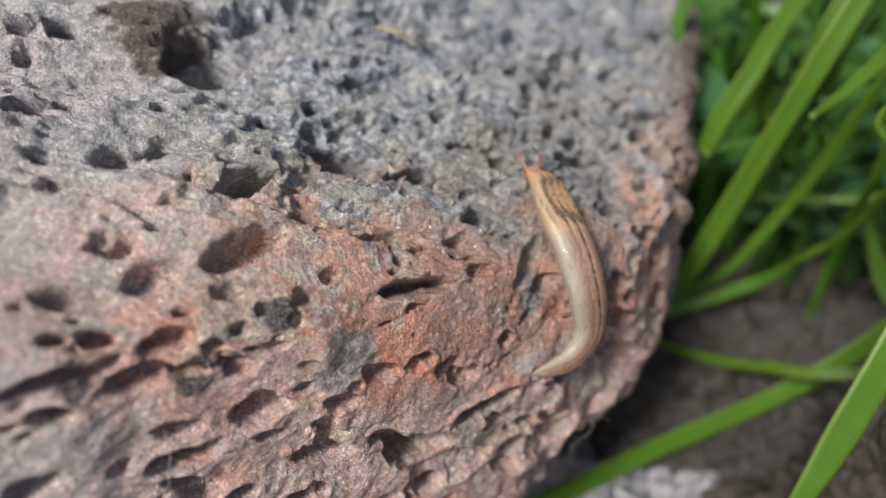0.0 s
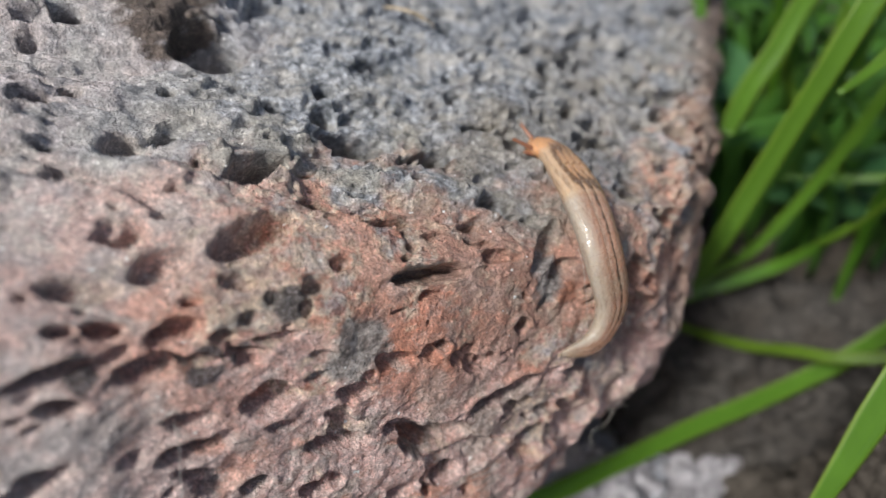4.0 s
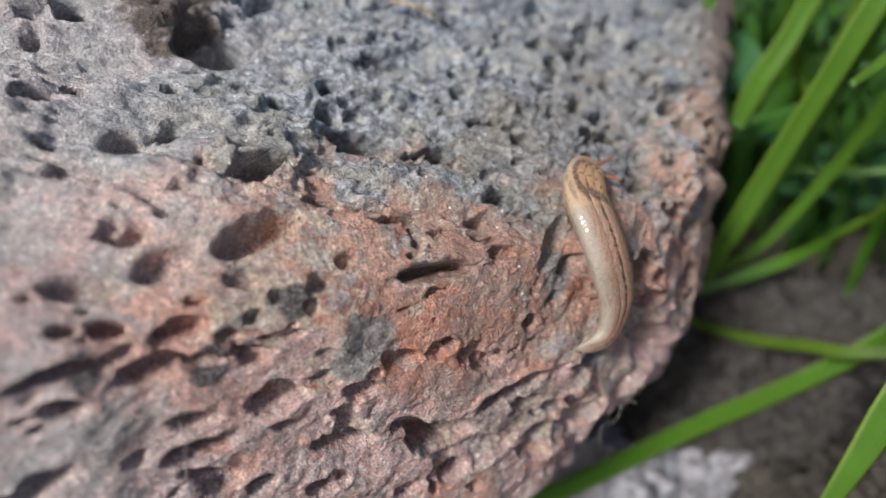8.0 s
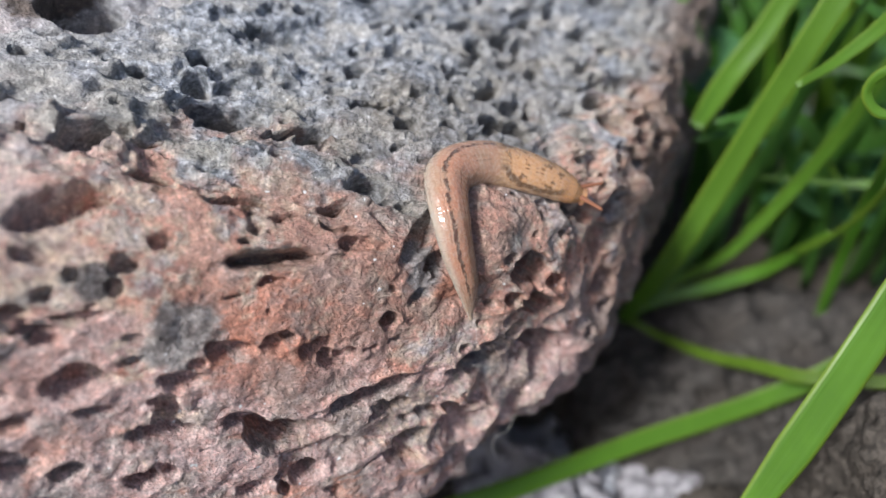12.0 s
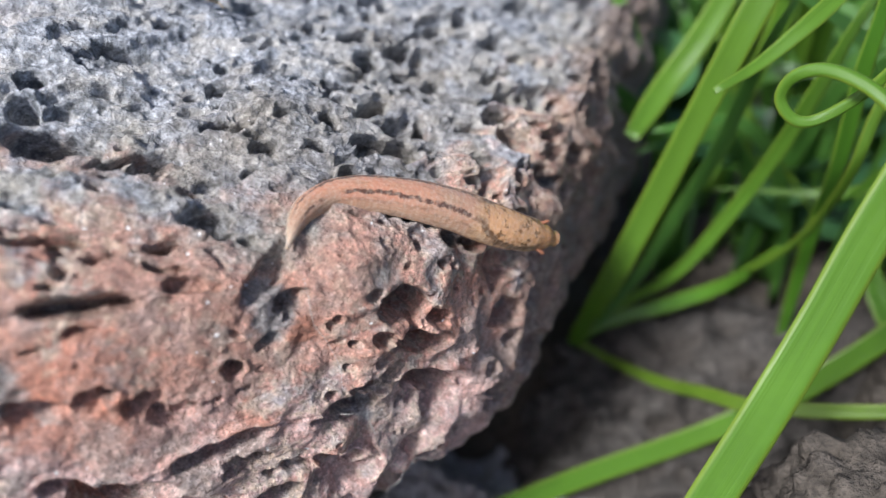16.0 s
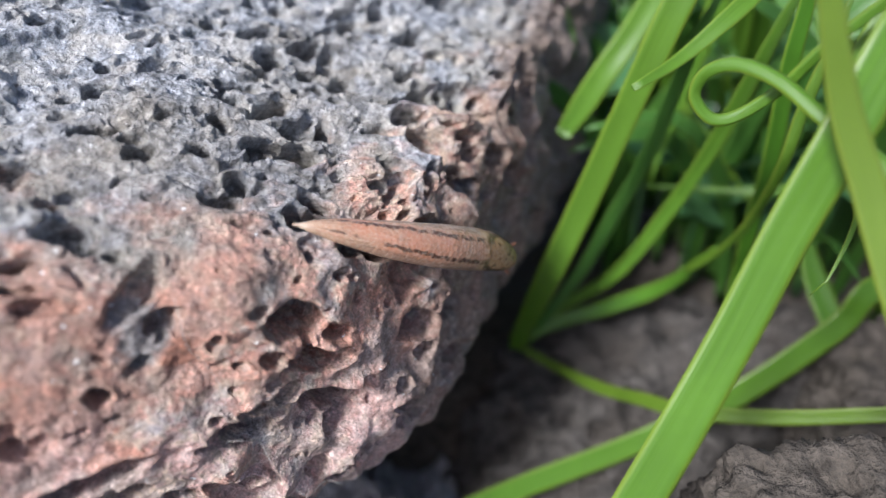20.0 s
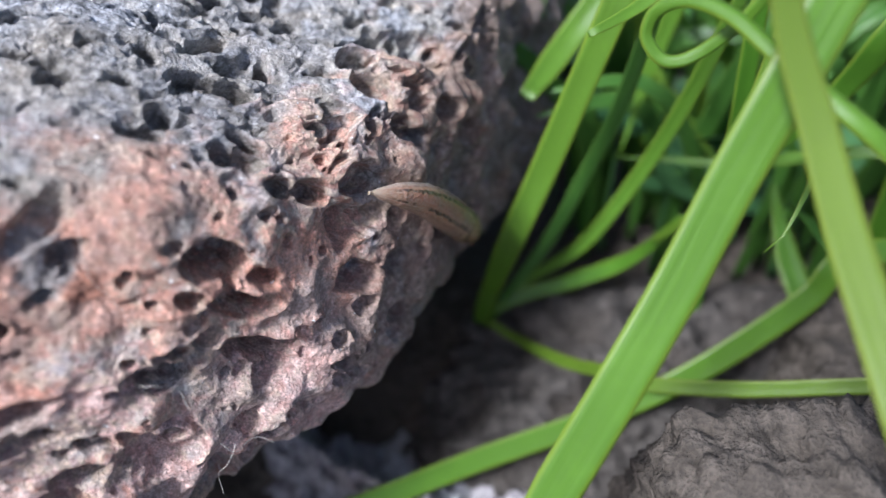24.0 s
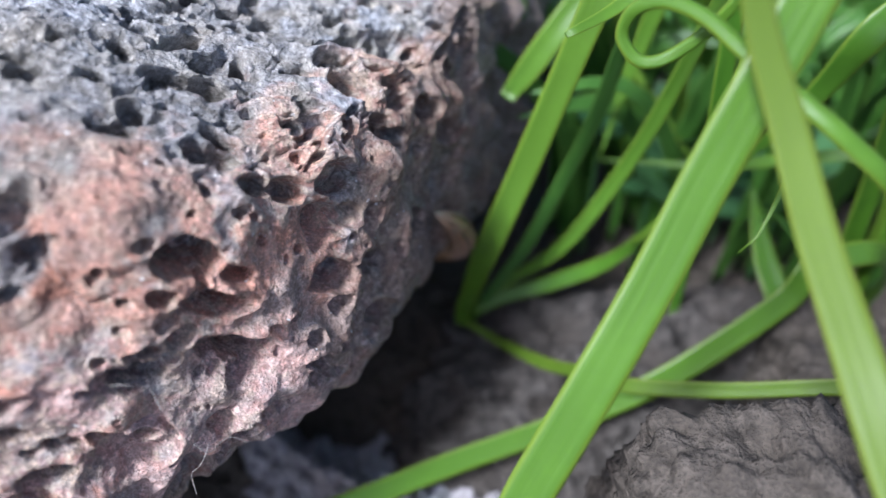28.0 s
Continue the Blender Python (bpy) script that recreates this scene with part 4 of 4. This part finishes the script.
back_tuft = tuft(128, 215, -16, "tuft of drooping green grass blades behind the rock")
blade(back_tuft, [(128, 215, -17), (124, 214, 60), (112, 203, 88), (98, 189, 80), (90, 179, 71), (84, 173, 64.5), (79, 166, 60.5), (75, 159, 58.5)], 5.4, point=0.06, tip=0.5, keel=0.2)
blade(back_tuft, [(118, 214, -17), (100, 210, 70), (82, 205, 90), (73, 197, 76), (75, 192, 69), (77, 188, 66), (78, 184, 62)], 4.0, point=0.1, tip=0.4)
blade(back_tuft, [(128, 212, -17), (124, 200, 55), (116, 191, 88), (109, 185, 82), (107, 183, 71), (104, 181, 58), (101, 177, 45), (98, 172, 34)], 5.0)
blade(back_tuft, [(132, 210, -17), (100, 196, 60), (105, 191, 48), (116, 184, 35), (125, 179, 24), (131, 177, 14)], 2.0)
blade(right_tuft, [(160, 150, -17), (156, 152, 40), (148, 156, 49), (137, 161, 44), (122, 169, 35), (108, 172, 33), (98, 176, 30)], 2.6)
blade(right_tuft, [(120, 150, -17), (116, 151, 37), (113, 146, 61), (111, 145, 76), (110, 145, 85), (110, 146, 93), (110, 148, 103), (112, 152, 116)], 3.4)


def grass_mass(seed, total, box, tall, wide):
    """Many random blades joined into one mesh."""
    rng = np.random.RandomState(seed)
    vs, fs, uvs, n = [], [], [], 0
    for _ in range(total):
        x, y = rng.uniform(box[0], box[1]), rng.uniform(box[2], box[3])
        a, lean, h = rng.uniform(0, 2 * math.pi), rng.uniform(0.15, 0.9), rng.uniform(0.5, 1) * tall
        d = np.array((math.cos(a), math.sin(a), 0)) * lean * h
        pts = [np.array((x, y, -20.0)), np.array((x, y, -10 + 0.4 * h)) + 0.15 * d, np.array((x, y, 0.8 * h - 10)) + 0.5 * d, np.array((x, y, h * rng.uniform(0.6, 1.05) - 10)) + d]
        v, f, uv = blade_mesh(pts, rng.uniform(0.5, 1) * wide, count=14, root=0.7)
        vs.append(v), fs.append(f + n), uvs.append(uv)
        n += len(v)
    me = mesh_from("grass", np.vstack(vs) * MM, np.vstack(fs), FAR_GRASS, np.vstack(uvs))
    return tagged(new("grass", me), "dense dark green grass behind the rock", "grass", kind="stuff")


grass_mass(5, 300, (92, 300, 178, 330), 95, 5.5)


def round_leaf(x, y, z, size, tilt, turn):
    """A small rounded leaf on its stalk."""
    plant = new("round_leaf")
    plant.location = (x * MM, y * MM, z * MM)
    rr, aa = np.meshgrid(np.linspace(0.02, 1, 9), np.linspace(0, 2 * math.pi, 28, endpoint=False), indexing="ij")
    w = rr * (1 + 0.08 * np.cos(2 * aa) - 0.14 * np.exp(-((aa - math.pi) / 0.35) ** 2))
    top = np.stack([w * np.cos(aa), w * np.sin(aa), 0.16 * rr ** 2 + 0.03 * np.cos(7 * aa) * rr], -1).reshape(-1, 3) * size
    v = np.vstack([top, top - (0, 0, 0.25)])
    f = grid_faces(9, 28, True)
    uv = np.tile(np.stack([(0.5 + 0.5 * w * np.sin(aa)).ravel(), rr.ravel()], 1), (2, 1))
    rot = np.array(Euler((radians(tilt), 0, radians(turn))).to_matrix())
    part("leaf_blade", mesh_from("leaf_blade", v @ rot.T * MM, np.vstack([f, f[:, ::-1] + len(top)]), CLOVER, uv), plant)
    sv, sf, suv = blade_mesh([(0, 0, -0.3), (0.5, 1.5, -z * 0.4 - 6), (1, 2, -z - 18)], 1.0, thick=0.8, keel=0.0, count=12, point=0.01, tip=0.9)
    part("stalk", mesh_from("stalk", sv * MM, sf, CLOVER, suv), plant)
    return tagged(plant, "small rounded blue-green leaf on a thin stalk", "leaf", "round leaves")


round_leaf(86, 206, 47, 11, 35, 20)
round_leaf(129, 183, 32, 10, 40, 200)
round_leaf(114, 180, 20, 8, 30, 90)
rng = np.random.RandomState(9)
for _ in range(26):
    round_leaf(rng.uniform(96, 200), rng.uniform(172, 260), rng.uniform(0, 40), rng.uniform(6, 10), rng.uniform(10, 50), rng.uniform(0, 360))


def fibre(*points):
    """A fine hair lying on the rock."""
    c, n = onto_rock(spline(points, 40))
    c = c + n * (2.4 + 0.8 * np.sin(np.linspace(0, 7, 40)))[:, None]
    t = np.gradient(c, axis=0)
    t /= np.linalg.norm(t, axis=1)[:, None]
    side = np.cross(t, n)
    side /= np.linalg.norm(side, axis=1)[:, None]
    a = np.linspace(0, 2 * math.pi, 6, endpoint=False)
    v = np.stack([c + 0.035 * (math.cos(k) * side + math.sin(k) * n) for k in a], 1).reshape(-1, 3)
    ob = new("fibre", mesh_from("fibre", v * MM, grid_faces(40, 6, True), FIBRE))
    return tagged(ob, "thin pale fibre caught on the rough rock", "fibre", "fibres on the rock")


fibre((-23.4, 52.8, 98.9), (-23.6, 51.6, 95.4), (-23.9, 50.3, 91.8), (-24.4, 48.9, 88.9))
fibre((25.5, 87.3, 89.6), (26.4, 84.8, 85.9), (27.9, 84.4, 82.2), (29.0, 83.7, 77.9), (28.8, 82.6, 75))
fibre((28.2, 81.0, 70.9), (29.8, 81.9, 70.3), (31.6, 82.3, 67.6), (32.2, 81.7, 64.8))
fibre((34.6, 81, 56.6), (36.5, 81.3, 53.8), (39.2, 83.1, 52.5), (40.7, 83.7, 50.9))
fibre((36.3, 81.6, 54.9), (34.9, 80, 52.9), (34.3, 78.4, 49.5), (34.1, 77.6, 46))


def straw(*points):
    """A dry bent piece of straw lying on the rock."""
    c, n = onto_rock(spline(points, 40))
    k = np.linspace(0, 1, 40)
    c = c + n * (2.0 + 2.2 * np.sin(3 * k))[:, None]
    t = np.gradient(c, axis=0)
    t /= np.linalg.norm(t, axis=1)[:, None]
    side = np.cross(t, n)
    side /= np.linalg.norm(side, axis=1)[:, None]
    a = np.linspace(0, 2 * math.pi, 8, endpoint=False)
    w = 0.62 * np.minimum(1, 0.15 + 4 * (1 - k))
    v = np.stack([c + w[:, None] * (math.cos(q) * side + 0.6 * math.sin(q) * n) for q in a], 1).reshape(-1, 3)
    ob = new("straw", mesh_from("straw", v * MM, grid_faces(40, 8, True), STRAW))
    return tagged(ob, "short dry pale straw lying on the grey rock", "straw")


straw((-6.0, 135.5, 103.2), (-3.1, 133.1, 102.1), (-1.0, 132.6, 101.3), (0.9, 132.6, 100.7), (2.1, 133.5, 100.2), (3.4, 133.5, 99.8))


# ---- the slug ----
SPINES = []


def crawl(t, *points):
    """Where the slug's body lies at a time, from tail to head; millimetres on the rock."""
    SPINES.append((t, points))


crawl(0, (22.4, 78.3, 75.9), (27.8, 82.2, 75.9), (29.9, 85.1, 80.0), (27.9, 87.0, 87.4), (25.2, 91.9, 91.5), (23.9, 99.1, 92.5), (22.2, 103.7, 93.0))
crawl(1, (23.1, 78.6, 75.2), (28.2, 82.2, 74.6), (30.5, 85.5, 79.8), (27.7, 87.5, 88.2), (25.3, 94.0, 91.6), (23.2, 99.8, 92.6), (21.6, 102.5, 93.3))
crawl(2, (23.3, 79.2, 76.6), (28.1, 82.6, 76.4), (30.1, 85.9, 81.5), (27.7, 88.7, 89.0), (25.7, 96.2, 91.6), (23.5, 102.0, 92.6), (22.0, 106.1, 93.1))
crawl(3, (23.2, 79.0, 76.0), (28.5, 82.5, 75.1), (31.1, 85.6, 78.8), (28.3, 87.6, 87.5), (25.8, 92.7, 91.3), (23.5, 99.6, 92.5), (20.0, 104.1, 93.9))
crawl(3.5, (23.8, 79.4, 76.2), (28.6, 82.9, 75.8), (30.5, 85.7, 80.5), (28.2, 88.1, 88.3), (25.7, 94.9, 91.6), (22.4, 101.9, 92.9), (17.8, 103.1, 94.6))
crawl(5.5, (23.8, 79.4, 75.9), (28.8, 82.8, 75.5), (30.1, 85.7, 81.5), (27.1, 88.1, 89.2), (25.5, 95.4, 91.7), (25.2, 103.9, 91.9), (26.4, 109.2, 91.5))
crawl(6, (24.6, 79.9, 75.9), (29.3, 83.2, 75.7), (30.6, 86.2, 81.7), (27.6, 88.7, 89.2), (25.8, 96.3, 91.6), (25.9, 101.8, 91.7), (27.7, 106.5, 91.1))
crawl(7, (24.5, 79.8, 75.7), (29.5, 83.3, 75.7), (30.3, 86.4, 82.6), (27.5, 89.3, 89.6), (25.5, 95.8, 91.6), (26.4, 101.5, 91.4), (28.9, 105.6, 90.5))
crawl(8, (25.2, 80.2, 75.5), (29.0, 83.0, 75.8), (29.5, 85.5, 81.9), (26.8, 87.5, 89.0), (24.9, 92.7, 91.7), (26.9, 100.0, 91.2), (31.2, 99.7, 89.6))
crawl(9, (25.3, 80.7, 76.9), (28.9, 83.6, 77.5), (29.1, 86.1, 83.9), (26.2, 89.4, 90.4), (25.2, 96.5, 91.9), (28.7, 102.4, 90.5), (33.6, 101.4, 88.6))
crawl(9.5, (25.9, 81.4, 77.5), (28.6, 83.5, 77.8), (28.6, 85.7, 83.9), (25.6, 89.8, 90.9), (25.7, 97.7, 91.6), (28.7, 102.8, 90.6), (34.4, 101.5, 88.2))
crawl(10, (27.0, 81.9, 76.9), (28.3, 83.5, 78.3), (26.9, 85.6, 86.3), (24.9, 91.1, 91.6), (27.2, 100.6, 91.1), (31.4, 101.7, 89.4), (36.3, 100.4, 87.3))
crawl(10.5, (27.6, 82.5, 77.4), (28.4, 84.2, 80.1), (26.2, 86.7, 88.7), (25.0, 94.5, 91.8), (28.3, 101.9, 90.7), (33.5, 102.3, 88.6), (38.2, 101.6, 86.6))
crawl(11, (27.3, 82.8, 78.7), (28.5, 84.7, 81.2), (26.8, 86.5, 87.9), (24.8, 92.1, 91.7), (26.8, 99.8, 91.3), (31.8, 101.4, 89.4), (37.8, 101.2, 86.7))
crawl(12, (28.2, 83.8, 79.3), (27.4, 85.1, 84.4), (25.1, 87.9, 90.4), (23.9, 95.9, 92.3), (28.7, 101.2, 90.5), (36.4, 102.8, 87.5), (43.6, 103.9, 83.8))
crawl(12.5, (27.9, 83.9, 80.4), (26.6, 84.7, 85.2), (24.4, 87.7, 90.8), (23.8, 95.0, 92.4), (28.2, 100.8, 90.8), (37.6, 103.0, 87.0), (46.7, 103.7, 81.6))
crawl(14.5, (25.2, 85.5, 88.2), (24.1, 88.4, 91.4), (23.4, 95.2, 92.4), (26.9, 100.1, 91.2), (35.3, 102.1, 87.9), (44.1, 103.7, 83.5), (52.2, 108.1, 77.7))
crawl(15, (24.5, 86.7, 90.2), (23.7, 89.6, 92.0), (23.4, 95.8, 92.4), (27.9, 100.8, 90.8), (37.6, 103.2, 86.9), (46.5, 105.2, 82.3), (53.1, 107.6, 78.2))
crawl(16, (23.9, 90.1, 91.9), (24.3, 95.0, 92.1), (27.3, 99.4, 91.1), (33.0, 102.0, 88.9), (41.2, 104.1, 85.3), (48.4, 106.1, 81.0), (56.1, 109.7, 76.2))
crawl(17, (24.4, 95.8, 92.0), (29.2, 99.2, 90.2), (35.4, 101.2, 87.8), (41.8, 103.6, 84.9), (47.7, 106.2, 81.5), (53.3, 109.4, 77.2), (58.5, 113.5, 71.9))
crawl(18, (27.9, 99.2, 90.8), (32.5, 100.7, 89.0), (37.5, 102.0, 86.9), (43.2, 104.0, 84.1), (49.2, 106.7, 80.5), (55.2, 110.2, 76.0), (61.2, 115.1, 70.5))
crawl(19, (32.1, 99.3, 89.0), (37.0, 101.2, 87.0), (41.9, 102.9, 84.8), (47.6, 105.3, 81.4), (52.9, 108.7, 77.6), (58.6, 113.5, 72.2), (63.0, 117.6, 66.3))
crawl(20, (36.9, 101.1, 87.0), (41.1, 102.2, 85.1), (45.2, 103.7, 82.8), (49.6, 106.1, 79.9), (54.3, 109.7, 75.8), (58.9, 114.5, 70.3), (62.8, 119.2, 63.5))
crawl(21, (41.3, 102.6, 84.9), (45.1, 104.3, 83.0), (49.4, 106.6, 80.2), (53.8, 110.0, 76.1), (58.5, 114.9, 70.6), (63.0, 120.3, 63.2), (65.6, 124.4, 55.2))
crawl(21.5, (43.0, 103.1, 84.0), (46.9, 105.2, 82.0), (50.5, 107.6, 79.3), (54.9, 111.4, 74.8), (59.7, 116.7, 68.5), (63.8, 122.1, 60.5), (65.7, 126.1, 52.3))
crawl(23.5, (50.4, 106.8, 79.3), (54.4, 111.2, 75.0), (57.0, 115.4, 69.7), (58.9, 119.6, 64.0), (60.5, 123.8, 58.2), (62.0, 128.1, 52.5), (62.6, 132.7, 46.8))
crawl(24, (52.3, 108.0, 77.4), (55.6, 112.8, 73.0), (57.9, 117.3, 67.8), (59.6, 121.6, 62.0), (61.2, 125.7, 56.2), (62.6, 129.8, 50.3), (63.4, 134.3, 44.6))
crawl(25, (55.4, 112.1, 73.2), (57.7, 117.0, 68.2), (59.5, 121.4, 62.7), (61.0, 125.4, 56.7), (62.4, 129.4, 50.8), (62.8, 134.1, 45.2), (63.2, 138.9, 39.6))
crawl(26, (57.2, 115.6, 69.4), (59.1, 120.2, 64.1), (60.7, 124.4, 58.3), (62.1, 128.4, 52.3), (63.5, 132.2, 46.1), (63.9, 136.9, 40.6), (63.9, 142.0, 35.3))
crawl(27, (59.2, 120.6, 64.3), (60.9, 125.2, 58.8), (62.4, 129.4, 53.0), (63.6, 133.5, 47.1), (63.7, 138.0, 41.3), (63.9, 142.6, 35.6), (63.9, 147.1, 29.9))
crawl(28, (61.5, 126.9, 56.4), (63.1, 131.3, 50.7), (63.7, 135.7, 45.0), (63.8, 140.1, 39.1), (63.9, 144.6, 33.3), (61.7, 148.2, 28.1), (56.1, 150.5, 24.0))

SLUG = tagged(new("slug"), "wet tan slug with dark bands, mottled mantle and orange head", "slug")
BODY = 48


def slug_width(s):
    """Half width of the body, millimetres, from tail (0) to head (1)."""
    return float(np.interp(s, [0, 0.04, 0.12, 0.3, 0.5, 0.68, 0.8, 0.9, 0.96, 1.0], [0.25, 0.8, 1.6, 2.5, 3.0, 3.1, 2.9, 2.5, 1.95, 1.15]))


def slug_ring(s0, s1, length):
    """One rounded slice of the body between two places along it, flat below; it reaches into its neighbours."""
    rows, cols = 9, 32
    a = np.linspace(0, 2 * math.pi, cols, endpoint=False) - math.pi / 2
    vs, uvs = [], []
    for i in range(rows):
        k = i / (rows - 1)
        s = s0 + (s1 - s0) * k
        w = slug_width(min(max(s, 0), 1))
        w *= 1 - 0.008 * (2 * k - 1) ** 4
        x, z = np.cos(a) * w, np.sin(a) * w * 0.92
        z = np.where(z < 0, z * 0.6, z)
        vs.append(np.stack([x, np.full(cols, (s - 0.5 * (s0 + s1)) * length), z + w * 0.35], 1))
        uvs.append(np.stack([(a + math.pi / 2) / (2 * math.pi), np.full(cols, s)], 1))
    v = np.vstack(vs + [vs[0], vs[-1]])
    uvs += [uvs[0], uvs[-1]]
    f = grid_faces(rows, cols, True)[:, ::-1]
    caps = []
    for o in (rows * cols, (rows + 1) * cols):
        for i in range(cols // 2 - 1):
            q = [o + i, o + i + 1, o + cols - 2 - i, o + cols - 1 - i]
            caps.append(q if o == rows * cols else q[::-1])
    return v * MM, np.vstack([f, np.array(caps)]), np.vstack(uvs)


# three slices lie in each other at every place: they slide apart when the slug draws itself together
SLICES = []
for i in range(BODY):
    s = (i + 0.5) / BODY
    half = 1.25 / BODY
    kind = "body_segment" if s < 0.67 else "mantle_segment" if s < 0.94 else "head_segment"
    words = "" if s < 0.67 else "golden mottled mantle skin" if s < 0.94 else "orange head end"
    v, f, uv = slug_ring(s - half, s + half, 50.0)
    SLICES.append((s, 0.0, part(kind, mesh_from(kind, v, f, SKIN, uv), SLUG, words)))
    flank = mesh_from("flank_segment", v, f, FLANK_SKIN, uv)
    for side in (-1, 1):
        SLICES.append((s, side * slug_width(s) / 3.1, part("flank_segment", flank, SLUG, "pale wet flank skin")))


def feeler(length, wide, bulb):
    rows, cols = 12, 12
    a = np.linspace(0, 2 * math.pi, cols, endpoint=False)
    vs = []
    for i in range(rows):
        k = i / (rows - 1)
        w = wide * (1 - 0.55 * k) * (1 if k < 0.99 else 0.3)
        if k > 0.8:
            w = max(w, bulb * math.sqrt(max(0.05, 1 - ((k - 0.9) / 0.1) ** 2)))
        vs.append(np.stack([np.cos(a) * w, np.full(cols, k * length), np.sin(a) * w], 1))
    return np.vstack(vs), grid_faces(rows, cols, True)[:, ::-1]


FEELERS = []
for side, up, out, length in ((-1, 0.9, 24, 4.6), (1, 0.9, 24, 4.6), (-1, 0.1, 30, 1.8), (1, 0.1, 30, 1.8)):
    v, f = feeler(length, 0.46, 0.32)
    ob = part("tentacle", mesh_from("tentacle", v * MM, f, EYE_DARK), SLUG)
    FEELERS.append((ob, side, up, out))


def slug_pose(t, spots, s, lift=0.25, forward=0.0, sideways=0.0, up=0.0, turn=0.0, rise=0.0, roll=0.0):
    """A pose on the back's line at the share s of the body's length."""
    c, n, way, length = spots
    at = min(max(s, 0), 1) * (len(c) - 1)
    i = min(int(at), len(c) - 2)
    p = c[i] + (c[i + 1] - c[i]) * (at - i)
    y = Vector(way[i] + (way[i + 1] - way[i]) * (at - i)).normalized()
    z = Vector(n[i] + (n[i + 1] - n[i]) * (at - i))
    z = (z - y * z.dot(y)).normalized()
    x = y.cross(z)
    m = Matrix((x, y, z)).transposed().to_4x4()
    m.translation = (Vector(p) + z * (lift + up) + y * forward + x * sideways) * MM
    return m @ pose(0, 0, 0, rise, roll, turn)


def slug_line(points):
    c = spline(points, 61)
    h, n = rock_form(c)
    c = c + n * (np.maximum(-h, 0) + 0.7)[:, None]
    for _ in range(6):
        n[1:-1] = (n[:-2] + 2 * n[1:-1] + n[2:]) / 4
        c[1:-1] = (c[:-2] + 2 * c[1:-1] + c[2:]) / 4
    n /= np.linalg.norm(n, axis=1)[:, None]
    way = np.gradient(c, axis=0)
    way /= np.linalg.norm(way, axis=1)[:, None]
    return c, n, way, np.linalg.norm(np.diff(c, axis=0), axis=1).sum()


# how far forward the head is stretched, time by time
REACH = ([0, 4, 6, 10, 11.5, 28], [0.97, 0.97, 0.92, 0.92, 1.0, 1.0])


def motions():
    lines = [(t, slug_line(points)) for t, points in SPINES]
    for s, side, ob in SLICES:
        walk(ob, [(t, slug_pose(t, line, s * float(np.interp(t, REACH[0], REACH[1])), lift=float(np.interp(t, [0, 9, 13, 22, 25, 28], [1.9, 1.8, 0.8, 0.4, 0.9, 1.2])), sideways=side * float(np.interp(t, [0, 9, 12, 15, 28], [1.3, 1.3, 0.6, 0.15, 0.15])), up=-abs(side) * float(np.interp(t, [0, 9, 12, 15, 28], [0.1, 0.1, 0.3, 0.4, 0.4])), roll=float(np.interp(t, [0, 9, 13, 28], [42, 40, 0, 0])))) for t, line in lines])
    for ob, side, up, out in FEELERS:
        walk(ob, [(t, slug_pose(t, line, 0.985 * float(np.interp(t, REACH[0], REACH[1])), sideways=side * 0.7, up=up + float(np.interp(t, [0, 9, 13, 28], [1.5, 1.4, 0.5, 0.0])), forward=float(np.interp(t, [0, 12.5, 14.5, 28], [0, 0, -5.5, -5.5])), turn=-side * out, rise=14 if up > 0.5 else 0)) for t, line in lines])


motions()
